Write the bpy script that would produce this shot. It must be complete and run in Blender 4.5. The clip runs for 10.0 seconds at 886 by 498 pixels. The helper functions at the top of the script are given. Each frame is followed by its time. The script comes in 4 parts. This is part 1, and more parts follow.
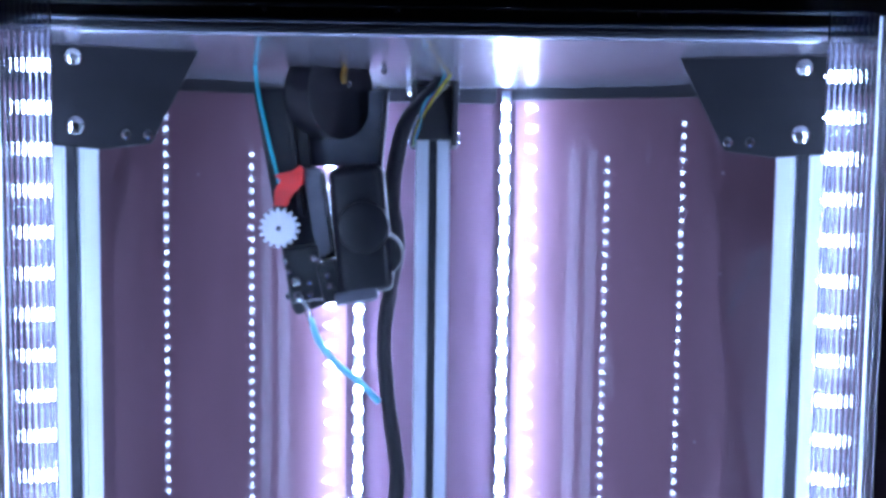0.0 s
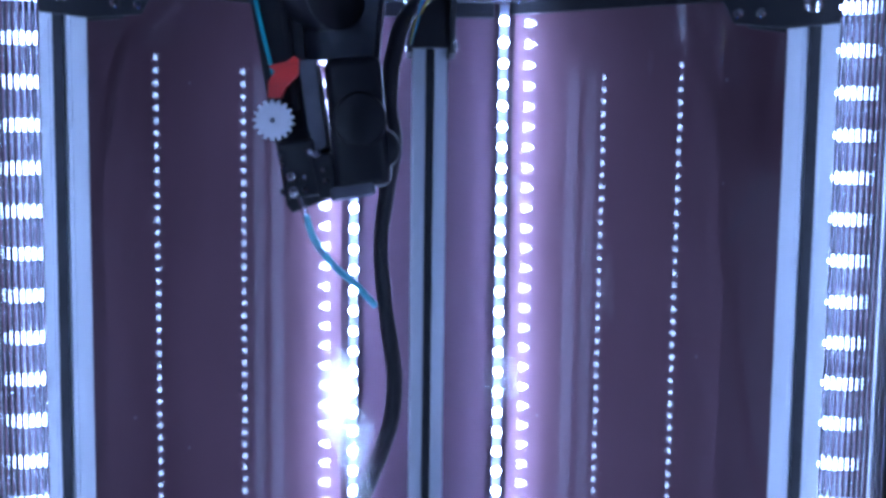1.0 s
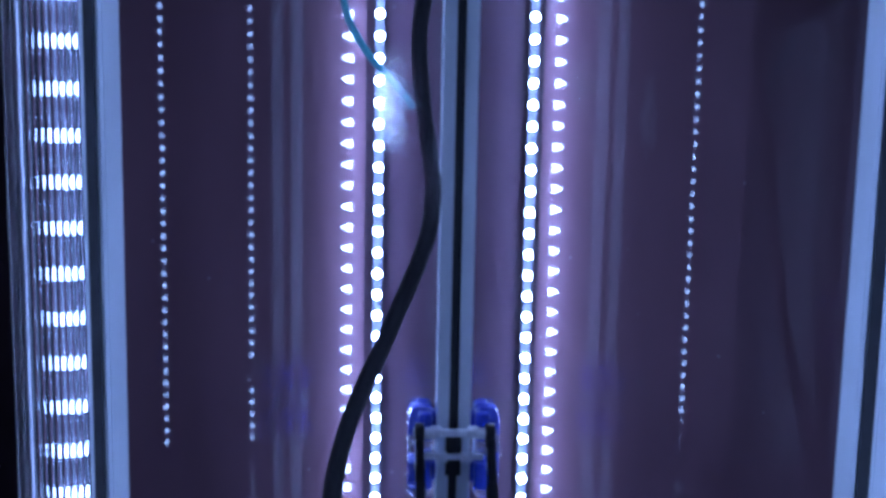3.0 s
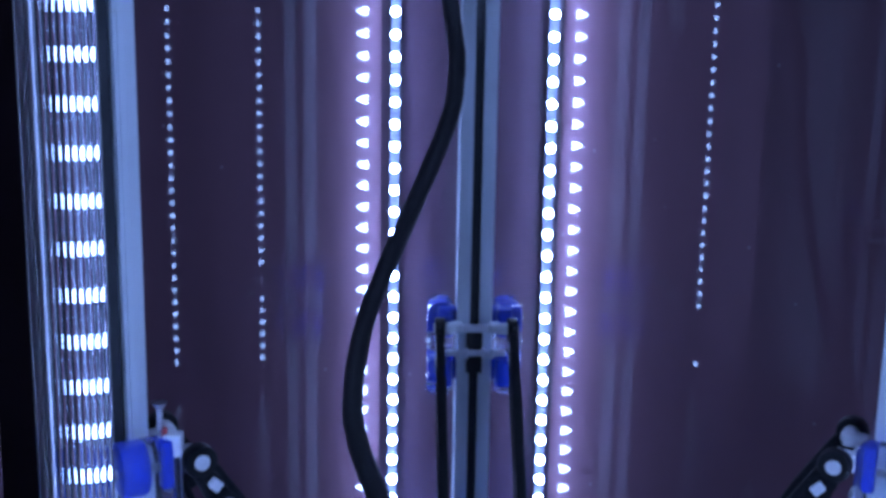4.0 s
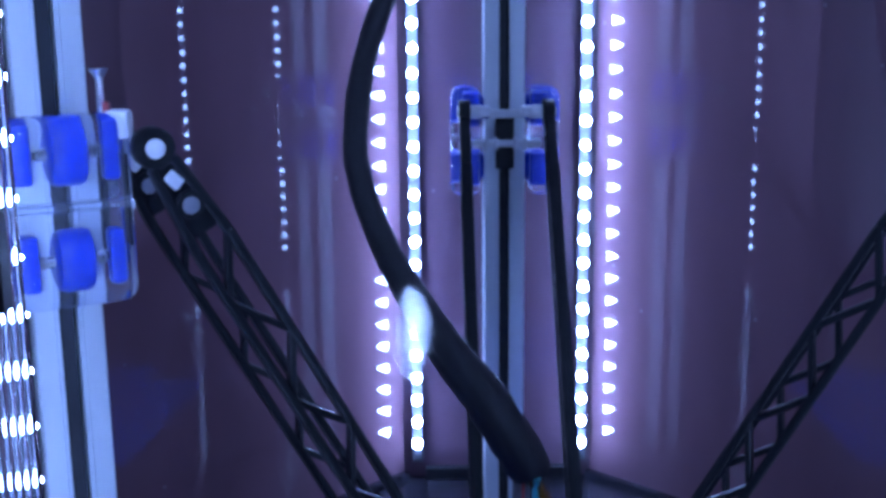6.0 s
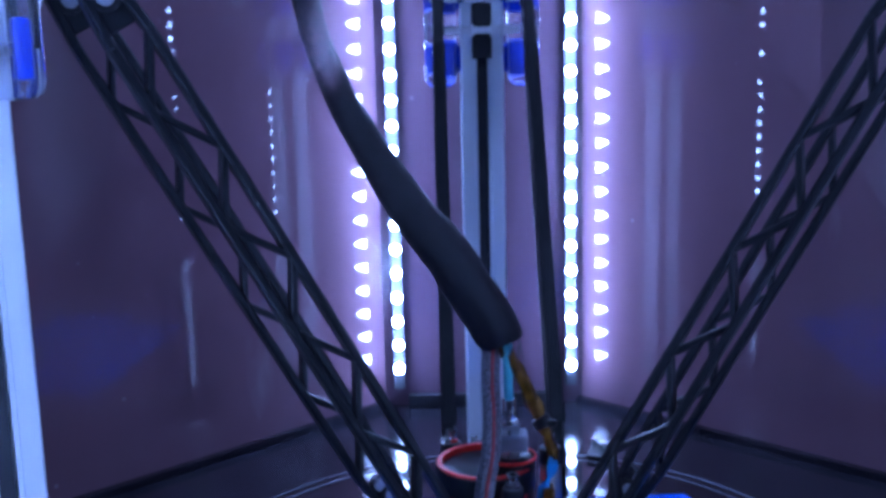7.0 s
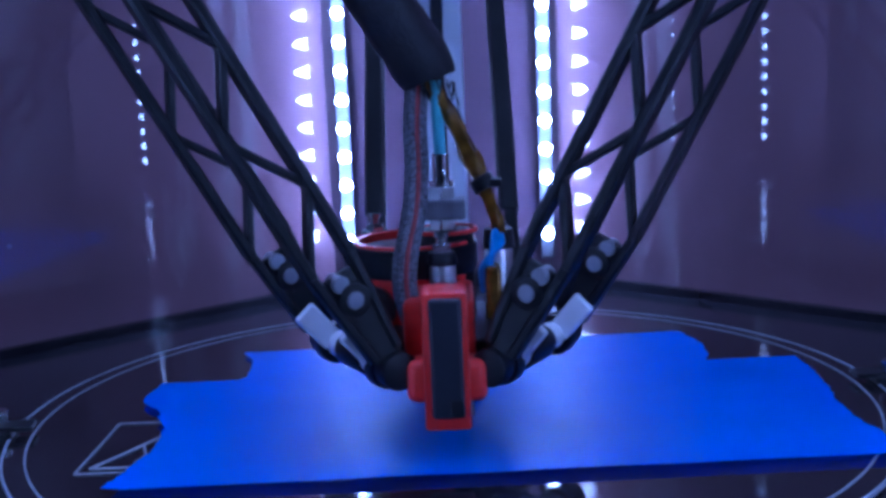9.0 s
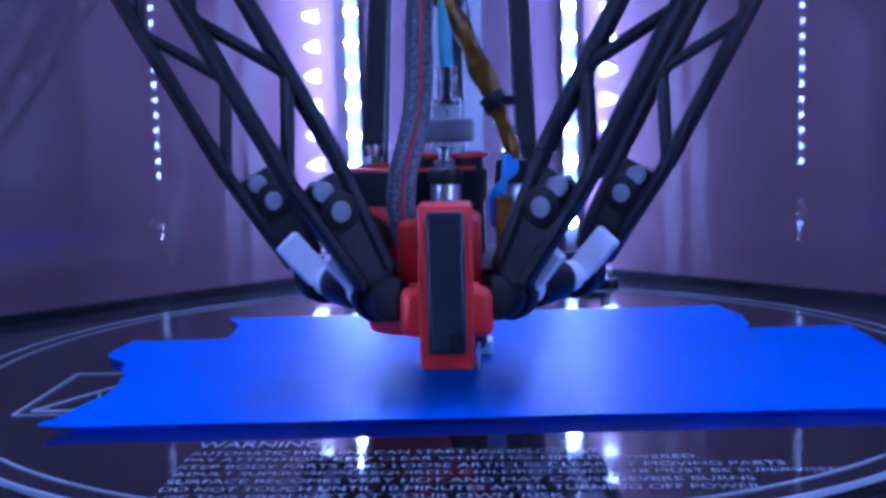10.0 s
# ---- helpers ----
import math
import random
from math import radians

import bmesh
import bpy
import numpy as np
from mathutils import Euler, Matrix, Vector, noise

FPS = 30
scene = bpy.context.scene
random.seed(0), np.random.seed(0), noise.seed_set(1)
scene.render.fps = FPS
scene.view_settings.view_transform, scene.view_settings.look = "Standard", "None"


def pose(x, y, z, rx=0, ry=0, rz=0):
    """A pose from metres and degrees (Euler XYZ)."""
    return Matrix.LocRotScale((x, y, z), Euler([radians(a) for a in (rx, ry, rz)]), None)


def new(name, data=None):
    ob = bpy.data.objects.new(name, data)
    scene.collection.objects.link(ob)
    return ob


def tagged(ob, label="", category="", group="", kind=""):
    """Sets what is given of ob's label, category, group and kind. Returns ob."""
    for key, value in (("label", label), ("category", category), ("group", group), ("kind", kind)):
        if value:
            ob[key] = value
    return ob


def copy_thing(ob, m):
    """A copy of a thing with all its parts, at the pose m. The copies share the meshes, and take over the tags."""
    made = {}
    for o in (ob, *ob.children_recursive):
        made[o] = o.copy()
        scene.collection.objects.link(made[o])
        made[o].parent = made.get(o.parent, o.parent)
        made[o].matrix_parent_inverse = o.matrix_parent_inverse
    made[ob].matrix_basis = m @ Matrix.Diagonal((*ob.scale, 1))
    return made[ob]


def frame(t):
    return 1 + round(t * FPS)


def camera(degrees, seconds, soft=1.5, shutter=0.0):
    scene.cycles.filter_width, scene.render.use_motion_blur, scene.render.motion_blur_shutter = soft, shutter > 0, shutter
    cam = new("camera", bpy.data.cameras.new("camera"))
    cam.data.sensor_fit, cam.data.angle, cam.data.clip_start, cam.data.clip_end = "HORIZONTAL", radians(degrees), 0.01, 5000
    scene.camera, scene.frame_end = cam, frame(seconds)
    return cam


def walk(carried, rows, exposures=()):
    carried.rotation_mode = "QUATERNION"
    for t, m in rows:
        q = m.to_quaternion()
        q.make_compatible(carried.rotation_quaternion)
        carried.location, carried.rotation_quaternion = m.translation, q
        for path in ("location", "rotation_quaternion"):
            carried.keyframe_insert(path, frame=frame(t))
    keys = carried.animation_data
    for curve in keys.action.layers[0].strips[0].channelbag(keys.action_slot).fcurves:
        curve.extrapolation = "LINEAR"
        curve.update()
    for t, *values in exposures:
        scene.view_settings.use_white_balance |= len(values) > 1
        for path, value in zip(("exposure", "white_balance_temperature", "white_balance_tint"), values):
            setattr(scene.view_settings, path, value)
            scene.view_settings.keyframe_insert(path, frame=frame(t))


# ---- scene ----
cam = camera(41.65, 10.0, soft=3.5)
PATH = [
    (0.0, pose(-0.0156, -0.6786, 0.6735, 84.72, -0.73, -1.50)),
    (0.5, pose(-0.0182, -0.6771, 0.6486, 84.16, -0.43, -1.98)),
    (1.0, pose(-0.0192, -0.6656, 0.6218, 83.76, -0.74, -1.94)),
    (1.5, pose(-0.0201, -0.6562, 0.5980, 83.04, -1.04, -1.93)),
    (2.0, pose(-0.0301, -0.6500, 0.5735, 82.57, -1.06, -1.97)),
    (2.5, pose(-0.0392, -0.6384, 0.5485, 82.24, -1.18, -2.34)),
    (4.0, pose(-0.0581, -0.6084, 0.4835, 78.61, -0.95, -2.26)),
    (4.5, pose(-0.0553, -0.5849, 0.4494, 77.96, -0.72, -1.83)),
    (5.0, pose(-0.0455, -0.5576, 0.4096, 77.31, -0.60, -1.15)),
    (5.5, pose(-0.0492, -0.5396, 0.3788, 77.04, 0.09, -0.84)),
    (7.0, pose(-0.0214, -0.4996, 0.2569, 78.58, 1.33, 0.09)),
    (7.5, pose(-0.0142, -0.4847, 0.2270, 78.31, 2.36, 0.11)),
    (8.0, pose(-0.0074, -0.4677, 0.1943, 78.63, 3.07, -0.03)),
    (8.5, pose(0.0078, -0.4455, 0.1575, 79.10, 2.98, 0.11)),
    (9.0, pose(0.0089, -0.4147, 0.1268, 80.41, 2.36, 0.57)),
    (9.5, pose(0.0113, -0.3915, 0.1048, 82.18, 1.65, 1.66)),
    (10.0, pose(0.0138, -0.3702, 0.0790, 83.37, 1.42, 2.06)),
]
EXPOSURES = [(0.0, 1.92, 8000, 0), (0.5, 1.3, 7700, 1), (1.0, 0.75, 7250, 2), (1.5, 0.52, 6900, 4), (2.0, 0.03, 6650, 5), (2.5, -0.2, 6500, 6), (4.0, -0.22, 6300, 7),
             (5.5, 0.15, 6150, 8), (7.0, 0.82, 5950, 10), (8.5, 0.85, 5700, 13), (9.0, 0.85, 5650, 14), (9.5, 0.9, 5600, 18), (10.0, 1.3, 5600, 26)]
walk(cam, PATH, EXPOSURES)

# ---------------------------------------------------------------- world
world = bpy.data.worlds.new("dim_room")
world.use_nodes = True
world.node_tree.nodes["Background"].inputs[0].default_value = (0.25, 0.3, 0.5, 1)
world.node_tree.nodes["Background"].inputs[1].default_value = 0.02
scene.world = world

LED_POWER = 56.0
RT = 0.2113          # tower circle
Z_TOP = 0.7165       # underside of the top plate
Z_DECK = -0.012      # deck round the bed
PITCH = 0.016667     # one lamp of the strip to the next


# ---------------------------------------------------------------- materials
def material(name, color, rough=0.5, metal=0.0, var=0.15, scale=60.0, bump=0.0, bump_scale=400.0, coat=0.0, trans=0.0,
             ior=1.45, stretch=(1, 1, 1), emit=None, power=0.0, rough_var=0.1, spec=0.5):
    m = bpy.data.materials.new(name)
    m.use_nodes = True
    nt = m.node_tree
    b = nt.nodes["Principled BSDF"]
    b.inputs["Roughness"].default_value = rough
    b.inputs["Metallic"].default_value = metal
    b.inputs["IOR"].default_value = ior
    b.inputs["Coat Weight"].default_value = coat
    b.inputs["Coat Roughness"].default_value = 0.08
    b.inputs["Transmission Weight"].default_value = trans
    b.inputs["Specular IOR Level"].default_value = spec
    b.inputs["Base Color"].default_value = (*color, 1)
    if emit:
        b.inputs["Emission Color"].default_value = (*emit, 1)
        b.inputs["Emission Strength"].default_value = power
    if var or bump or rough_var:
        tc = nt.nodes.new("ShaderNodeTexCoord")
        mp = nt.nodes.new("ShaderNodeMapping")
        mp.inputs["Scale"].default_value = stretch
        nt.links.new(tc.outputs["Object"], mp.inputs["Vector"])
        big = nt.nodes.new("ShaderNodeTexNoise")
        big.inputs["Scale"].default_value = scale
        big.inputs["Detail"].default_value = 5
        nt.links.new(mp.outputs[0], big.inputs["Vector"])
        fine = nt.nodes.new("ShaderNodeTexNoise")
        fine.inputs["Scale"].default_value = bump_scale
        fine.inputs["Detail"].default_value = 3
        nt.links.new(mp.outputs[0], fine.inputs["Vector"])
        if var:
            ramp = nt.nodes.new("ShaderNodeValToRGB")
            lo, hi = [max(0, c * (1 - var)) for c in color], [min(1, c * (1 + var)) for c in color]
            ramp.color_ramp.elements[0].position, ramp.color_ramp.elements[1].position = 0.3, 0.7
            ramp.color_ramp.elements[0].color, ramp.color_ramp.elements[1].color = (*lo, 1), (*hi, 1)
            nt.links.new(big.outputs["Fac"], ramp.inputs[0])
            nt.links.new(ramp.outputs[0], b.inputs["Base Color"])
        if rough_var:
            mr = nt.nodes.new("ShaderNodeMapRange")
            mr.inputs["To Min"].default_value, mr.inputs["To Max"].default_value = rough * (1 - rough_var), min(1, rough * (1 + rough_var))
            nt.links.new(fine.outputs["Fac"], mr.inputs["Value"])
            nt.links.new(mr.outputs[0], b.inputs["Roughness"])
        if bump:
            bp = nt.nodes.new("ShaderNodeBump")
            bp.inputs["Strength"].default_value = bump
            bp.inputs["Distance"].default_value = 0.001
            nt.links.new(fine.outputs["Fac"], bp.inputs["Height"])
            nt.links.new(bp.outputs[0], b.inputs["Normal"])
    return m


M_PANEL = material("smoked_acrylic", (0.172, 0.090, 0.112), 0.016, var=0.35, scale=5, stretch=(1, 1, 0.25), rough_var=0.5, bump_scale=30, ior=1.9)
# Colour darkened and sheet roughened to hold down the glow beside the lamps.
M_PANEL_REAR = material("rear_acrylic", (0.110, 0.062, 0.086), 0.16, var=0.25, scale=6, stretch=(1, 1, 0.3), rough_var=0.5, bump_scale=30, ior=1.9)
M_ALU = material("anodised_aluminium", (0.72, 0.76, 0.82), 0.36, metal=0.40, var=0.06, scale=30, stretch=(1, 1, 0.03), bump=0.05, bump_scale=500)
# Black for the shade put into the tower slots, and for the matt returns.
M_SLOT = material("slot_shade_matt_black", (0.02, 0.02, 0.025), 0.6, var=0.2)
M_BLACK = material("black_melamine", (0.010, 0.010, 0.013), 0.4, var=0.3, scale=40, bump=0.08, bump_scale=900)
M_BLACKP = material("black_moulded_plastic", (0.007, 0.0075, 0.010), 0.42, var=0.3, scale=80, bump=0.12, bump_scale=1500, spec=0.28)
M_DARKGREY = material("dark_grey_plastic", (0.075, 0.08, 0.10), 0.45, var=0.2, scale=60, bump=0.05)
M_TOPPLATE = material("laminated_board", (0.13, 0.12, 0.14), 0.24, var=0.12, scale=20, bump=0.02, bump_scale=300, coat=0.3)
M_DECK = material("black_laminate", (0.018, 0.016, 0.021), 0.13, var=0.35, scale=18, bump=0.05, bump_scale=700)
M_BED = material("black_bed_glass", (0.016, 0.013, 0.016), 0.06, var=0.3, scale=14, rough_var=0.5, bump_scale=120, ior=1.5)
M_GLASSEDGE = material("ground_glass_edge", (0.26, 0.28, 0.32), 0.35, var=0.2, scale=90)
M_PRINT = material("white_screen_print", (0.23, 0.23, 0.26), 0.6, var=0.15, scale=200)
M_TAPE = material("blue_masking_tape", (0.0, 0.215, 1.0), 0.40, spec=0.2, var=0.08, scale=45, bump=0.35, bump_scale=1300, stretch=(0.35, 1, 1))
M_RED = material("red_printed_plastic", (0.78, 0.032, 0.026), 0.38, var=0.12, scale=50, bump=0.25, bump_scale=600, stretch=(0.1, 0.1, 3))
M_WHITEP = material("white_nylon", (0.66, 0.66, 0.70), 0.4, var=0.06, scale=120)
M_PIN = material("grey_nylon", (0.20, 0.20, 0.24), 0.35, var=0.1, scale=120)
M_BLOWER = material("fan_plastic", (0.018, 0.020, 0.030), 0.4, var=0.2, scale=60, bump=0.05)
M_CLEAR = material("clear_polycarbonate", (0.90, 0.93, 1.0), 0.06, trans=0.97, var=0.0, ior=1.35, bump=0.15, bump_scale=260)
M_RIDGED = material("clear_ridged_plastic", (0.93, 0.95, 1.0), 0.03, trans=1.0, var=0.0, ior=1.45, rough_var=0.3)
M_BLUE = material("blue_roller_plastic", (0.0, 0.022, 0.34), 0.3, var=0.15, scale=90)
M_CHROME = material("bright_steel", (0.75, 0.76, 0.78), 0.14, metal=1.0, var=0.06, scale=200)
M_STEEL = material("brushed_steel", (0.55, 0.56, 0.58), 0.28, metal=1.0, var=0.1, scale=100, stretch=(1, 1, 0.1))
M_SLEEVE = material("braided_sleeve", (0.008, 0.008, 0.012), 0.48, var=0.5, scale=350, bump=0.6, bump_scale=1100)
M_TEAL = material("teal_tube", (0.12, 0.55, 0.62), 0.3, var=0.08, scale=80)
M_FILAMENT = material("cyan_filament", (0.0, 0.42, 0.50), 0.3, var=0.05, scale=80)
M_KAPTON = material("amber_film", (0.24, 0.11, 0.016), 0.12, metal=0.5, var=0.7, scale=180, bump=0.8, bump_scale=350, coat=0.6)
M_WIRE = material("grey_braided_wire", (0.11, 0.11, 0.135), 0.45, var=0.9, scale=900, bump=0.8, bump_scale=1600)
M_WIRERED = material("red_wire", (0.30, 0.03, 0.035), 0.4, var=0.3, scale=300)
M_WIREBLUE = material("blue_wire", (0.01, 0.22, 0.55), 0.35, var=0.1)
M_WIREYEL = material("yellow_wire", (0.6, 0.5, 0.05), 0.35, var=0.1)
M_BACKING = material("dark_backing", (0.05, 0.05, 0.06), 0.5)
M_FLEX = material("flex_strip", (0.10, 0.10, 0.13), 0.45, var=0.08, scale=200)
M_LED = material("led_lens", (0.8, 0.8, 0.8), 0.4, var=0, rough_var=0, emit=(0.445, 0.70, 1.56), power=LED_POWER)
M_ROOM = material("dim_painted_wall", (0.10, 0.09, 0.11), 0.8, var=0.2, scale=3)
M_TABLE = material("dark_table_wood", (0.07, 0.05, 0.045), 0.5, var=0.3, scale=8, stretch=(0.2, 1, 1))
M_PALE = material("pale_teal_plastic", (0.28, 0.62, 0.66), 0.3, var=0.08, trans=0.3)


def add_scuffs(m, amount):
    """Faint pale smears and dust specks with shapes of their own on a glossy sheet."""
    nt = m.node_tree
    b = nt.nodes["Principled BSDF"]
    src = b.inputs["Base Color"].links[0].from_socket
    tc = nt.nodes.new("ShaderNodeTexCoord")
    mp = nt.nodes.new("ShaderNodeMapping")
    mp.inputs["Rotation"].default_value = (0.3, 0.5, 0.4)
    mp.inputs["Scale"].default_value = (1, 1, 0.35)
    nt.links.new(tc.outputs["Object"], mp.inputs["Vector"])
    smear = nt.nodes.new("ShaderNodeTexNoise")
    smear.inputs["Scale"].default_value, smear.inputs["Detail"].default_value = 22, 6
    nt.links.new(mp.outputs[0], smear.inputs["Vector"])
    cut = nt.nodes.new("ShaderNodeMapRange")
    cut.inputs["From Min"].default_value, cut.inputs["From Max"].default_value = 0.66, 0.80
    cut.inputs["To Max"].default_value = amount
    nt.links.new(smear.outputs["Fac"], cut.inputs["Value"])
    speck = nt.nodes.new("ShaderNodeTexVoronoi")
    speck.inputs["Scale"].default_value = 32
    nt.links.new(tc.outputs["Object"], speck.inputs["Vector"])
    dot = nt.nodes.new("ShaderNodeMapRange")
    dot.inputs["From Min"].default_value, dot.inputs["From Max"].default_value = 0.055, 0.03
    dot.inputs["To Max"].default_value = amount
    nt.links.new(speck.outputs["Distance"], dot.inputs["Value"])
    total = nt.nodes.new("ShaderNodeMath")
    total.operation, total.use_clamp = "MAXIMUM", True
    nt.links.new(cut.outputs[0], total.inputs[0])
    nt.links.new(dot.outputs[0], total.inputs[1])
    mix = nt.nodes.new("ShaderNodeMix")
    mix.data_type = "RGBA"
    nt.links.new(total.outputs[0], mix.inputs[0])
    nt.links.new(src, mix.inputs[6])
    mix.inputs[7].default_value = (0.55, 0.52, 0.56, 1)
    nt.links.new(mix.outputs[2], b.inputs["Base Color"])


add_scuffs(M_PANEL, 0.22)
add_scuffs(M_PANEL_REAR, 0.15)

# ---------------------------------------------------------------- building helpers
PLACE = {}


def thing(name, label, category, at=(0, 0, 0), group="", kind=""):
    ob = new(name)
    ob.location = at
    ob.empty_display_size = 0.01
    PLACE[ob] = Matrix.Translation(at)
    return tagged(ob, label, category, group, kind)


def part(name, bm, mat, parent=None, label="", smooth=False, category="", kind="", group=""):
    """bm is in world coordinates; links it as one mesh under parent."""
    m = PLACE.get(parent, Matrix())
    if parent is not None:
        bm.transform(m.inverted())
    bmesh.ops.recalc_face_normals(bm, faces=bm.faces)
    me = bpy.data.meshes.new(name)
    bm.to_mesh(me)
    bm.free()
    me.materials.append(mat)
    if smooth:
        me.polygons.foreach_set("use_smooth", [True] * len(me.polygons))
        me.set_sharp_from_angle(angle=radians(38))
    ob = new(name, me)
    ob.parent = parent
    PLACE[ob] = m
    return tagged(ob, label, category, group, kind)


def box(cx, cy, cz, sx, sy, sz, bevel=0.0, m=None, seg=2):
    bm = bmesh.new()
    bmesh.ops.create_cube(bm, size=1)
    bmesh.ops.scale(bm, vec=(sx, sy, sz), verts=bm.verts)
    if bevel:
        bmesh.ops.bevel(bm, geom=bm.edges[:], offset=bevel, segments=seg, affect="EDGES", profile=0.5)
    if m:
        bm.transform(m)
    bmesh.ops.translate(bm, vec=(cx, cy, cz), verts=bm.verts)
    return bm


def prism(points, axis, lo, hi, bevel=0.0):
    """Extrudes an outline. axis z: points (x, y); axis y: points (x, z); axis x: points (y, z)."""
    bm = bmesh.new()
    def at(p, h):
        return {"z": (p[0], p[1], h), "y": (p[0], h, p[1]), "x": (h, p[0], p[1])}[axis]
    a = [bm.verts.new(at(p, lo)) for p in points]
    b = [bm.verts.new(at(p, hi)) for p in points]
    bm.faces.new(a)
    bm.faces.new(b[::-1])
    for i in range(len(a)):
        j = (i + 1) % len(a)
        bm.faces.new((a[i], b[i], b[j], a[j]))
    if bevel:
        bmesh.ops.bevel(bm, geom=bm.edges[:], offset=bevel, segments=2, affect="EDGES", profile=0.5)
    return bm


def rod(p, q, r0, r1=None, n=16, bevel=0.0):
    p, q = Vector(p), Vector(q)
    bm = bmesh.new()
    bmesh.ops.create_cone(bm, cap_ends=True, segments=n, radius1=r0, radius2=r0 if r1 is None else r1, depth=(q - p).length)
    if bevel:
        rim = [e for e in bm.edges if abs(e.verts[0].co.z - e.verts[1].co.z) < 1e-7]
        bmesh.ops.bevel(bm, geom=rim, offset=bevel, segments=2, affect="EDGES", profile=0.5)
    bm.transform(Matrix.Translation((p + q) / 2) @ (q - p).to_track_quat("Z", "Y").to_matrix().to_4x4())
    return bm


def bar(p, q, w, h, side, bevel=0.0006):
    """A square bar from p to q; w lies across along side, h along the third way."""
    p, q, s = Vector(p), Vector(q), Vector(side)
    z = (q - p).normalized()
    x = (s - z * s.dot(z)).normalized()
    y = z.cross(x)
    m = Matrix((x, y, z)).transposed().to_4x4()
    return box(*((p + q) / 2), w, h, (q - p).length, bevel, m, 1)


def merge(*bms):
    out = bmesh.new()
    for b in bms:
        me = bpy.data.meshes.new("tmp")
        b.to_mesh(me)
        b.free()
        out.from_mesh(me)
        bpy.data.meshes.remove(me)
    return out


def spline(pts, steps):
    """Catmull-Rom through points of (x, y, z, radius)."""
    out = []
    n = len(pts)
    for i in range(n - 1):
        p0, p1, p2, p3 = [np.array(pts[k]) for k in (max(i - 1, 0), i, i + 1, min(i + 2, n - 1))]
        for s in range(steps):
            t = s / steps
            out.append(0.5 * ((2 * p1) + (p2 - p0) * t + (2 * p0 - 5 * p1 + 4 * p2 - p3) * t * t + (3 * p1 - p0 - 3 * p2 + p3) * t ** 3))
    out.append(np.array(pts[-1], float))
    return out


def tube(pts, steps=8, n=12, rough=0.0, flat=1.0):
    """A tube through points of (x, y, z, radius), with a slightly uneven skin."""
    line = spline(pts, steps)
    bm = bmesh.new()
    rings = []
    up = Vector((0, 1, 0))
    for i, p in enumerate(line):
        a, b = line[max(i - 1, 0)], line[min(i + 1, len(line) - 1)]
        z = Vector((b - a)[:3]).normalized()
        x = (up - z * up.dot(z)).normalized()
        y = z.cross(x)
        ring = []
        for k in range(n):
            ang = 2 * math.pi * k / n
            r = p[3] * (1 + rough * noise.noise((p[0] * 120 + math.cos(ang), p[2] * 120, math.sin(ang) * 2)))
            ring.append(bm.verts.new(Vector(p[:3]) + (x * math.cos(ang) * flat + y * math.sin(ang)) * r))
        rings.append(ring)
    for a, b in zip(rings, rings[1:]):
        for k in range(n):
            bm.faces.new((a[k], a[(k + 1) % n], b[(k + 1) % n], b[k]))
    bm.faces.new(rings[0][::-1])
    bm.faces.new(rings[-1])
    return bm


def ring_band(cx, cy, r0, r1, z0, z1, n=160):
    bm = bmesh.new()
    loops = []
    for r, z in ((r0, z0), (r1, z0), (r1, z1), (r0, z1)):
        loops.append([bm.verts.new((cx + r * math.cos(2 * math.pi * k / n), cy + r * math.sin(2 * math.pi * k / n), z)) for k in range(n)])
    for a, b in zip(loops, loops[1:] + loops[:1]):
        for k in range(n):
            bm.faces.new((a[k], a[(k + 1) % n], b[(k + 1) % n], b[k]))
    return bm


def screw(parent, at, way, r=0.0042, head=0.003, label="bright button-head screw"):
    """A button-head screw with a socket, facing way."""
    at, way = Vector(at), Vector(way).normalized()
    bm = merge(rod(at, at + way * head * 0.55, r, r * 0.95, 20), rod(at + way * head * 0.55, at + way * head, r * 0.95, r * 0.55, 20),
               rod(at + way * head * 0.98, at + way * head * 1.05, r * 0.38, r * 0.38, 6))
    return part("screw", bm, M_CHROME, parent, label, smooth=True)


def spin(deg):
    return Matrix.Rotation(radians(deg), 4, "Z")


# ---------------------------------------------------------------- room round the printer
def room():
    for name, c, s in (("wall_north", (0, 1.6, 0.6), (4.2, 0.1, 2.6)), ("wall_south", (0, -2.6, 0.6), (4.2, 0.1, 2.6)),
                       ("wall_west", (-2.1, -0.5, 0.6), (0.1, 4.1, 2.6)), ("wall_east", (2.1, -0.5, 0.6), (0.1, 4.1, 2.6))):
        part(name, box(*c, *s), M_ROOM, None, "dim plain painted room wall", category="wall", kind="structure")
    part("ceiling", box(0, -0.5, 1.95, 4.3, 4.3, 0.1), M_ROOM, None, "dim plain room ceiling", category="ceiling", kind="structure")
    part("floor", box(0, -0.5, -0.75, 4.3, 4.3, 0.1), M_TABLE, None, "dark room floor", category="floor", kind="structure")
    t = thing("table", "dark wooden table that carries the printer", "table", (0, 0, -0.70))
    part("tabletop", box(0, 0, -0.145, 1.1, 0.9, 0.03, 0.003), M_TABLE, t)
    for sx in (-1, 1):
        for sy in (-1, 1):
            part("leg", box(sx * 0.5, sy * 0.4, -0.43, 0.05, 0.05, 0.54, 0.002), M_TABLE, t)


room()


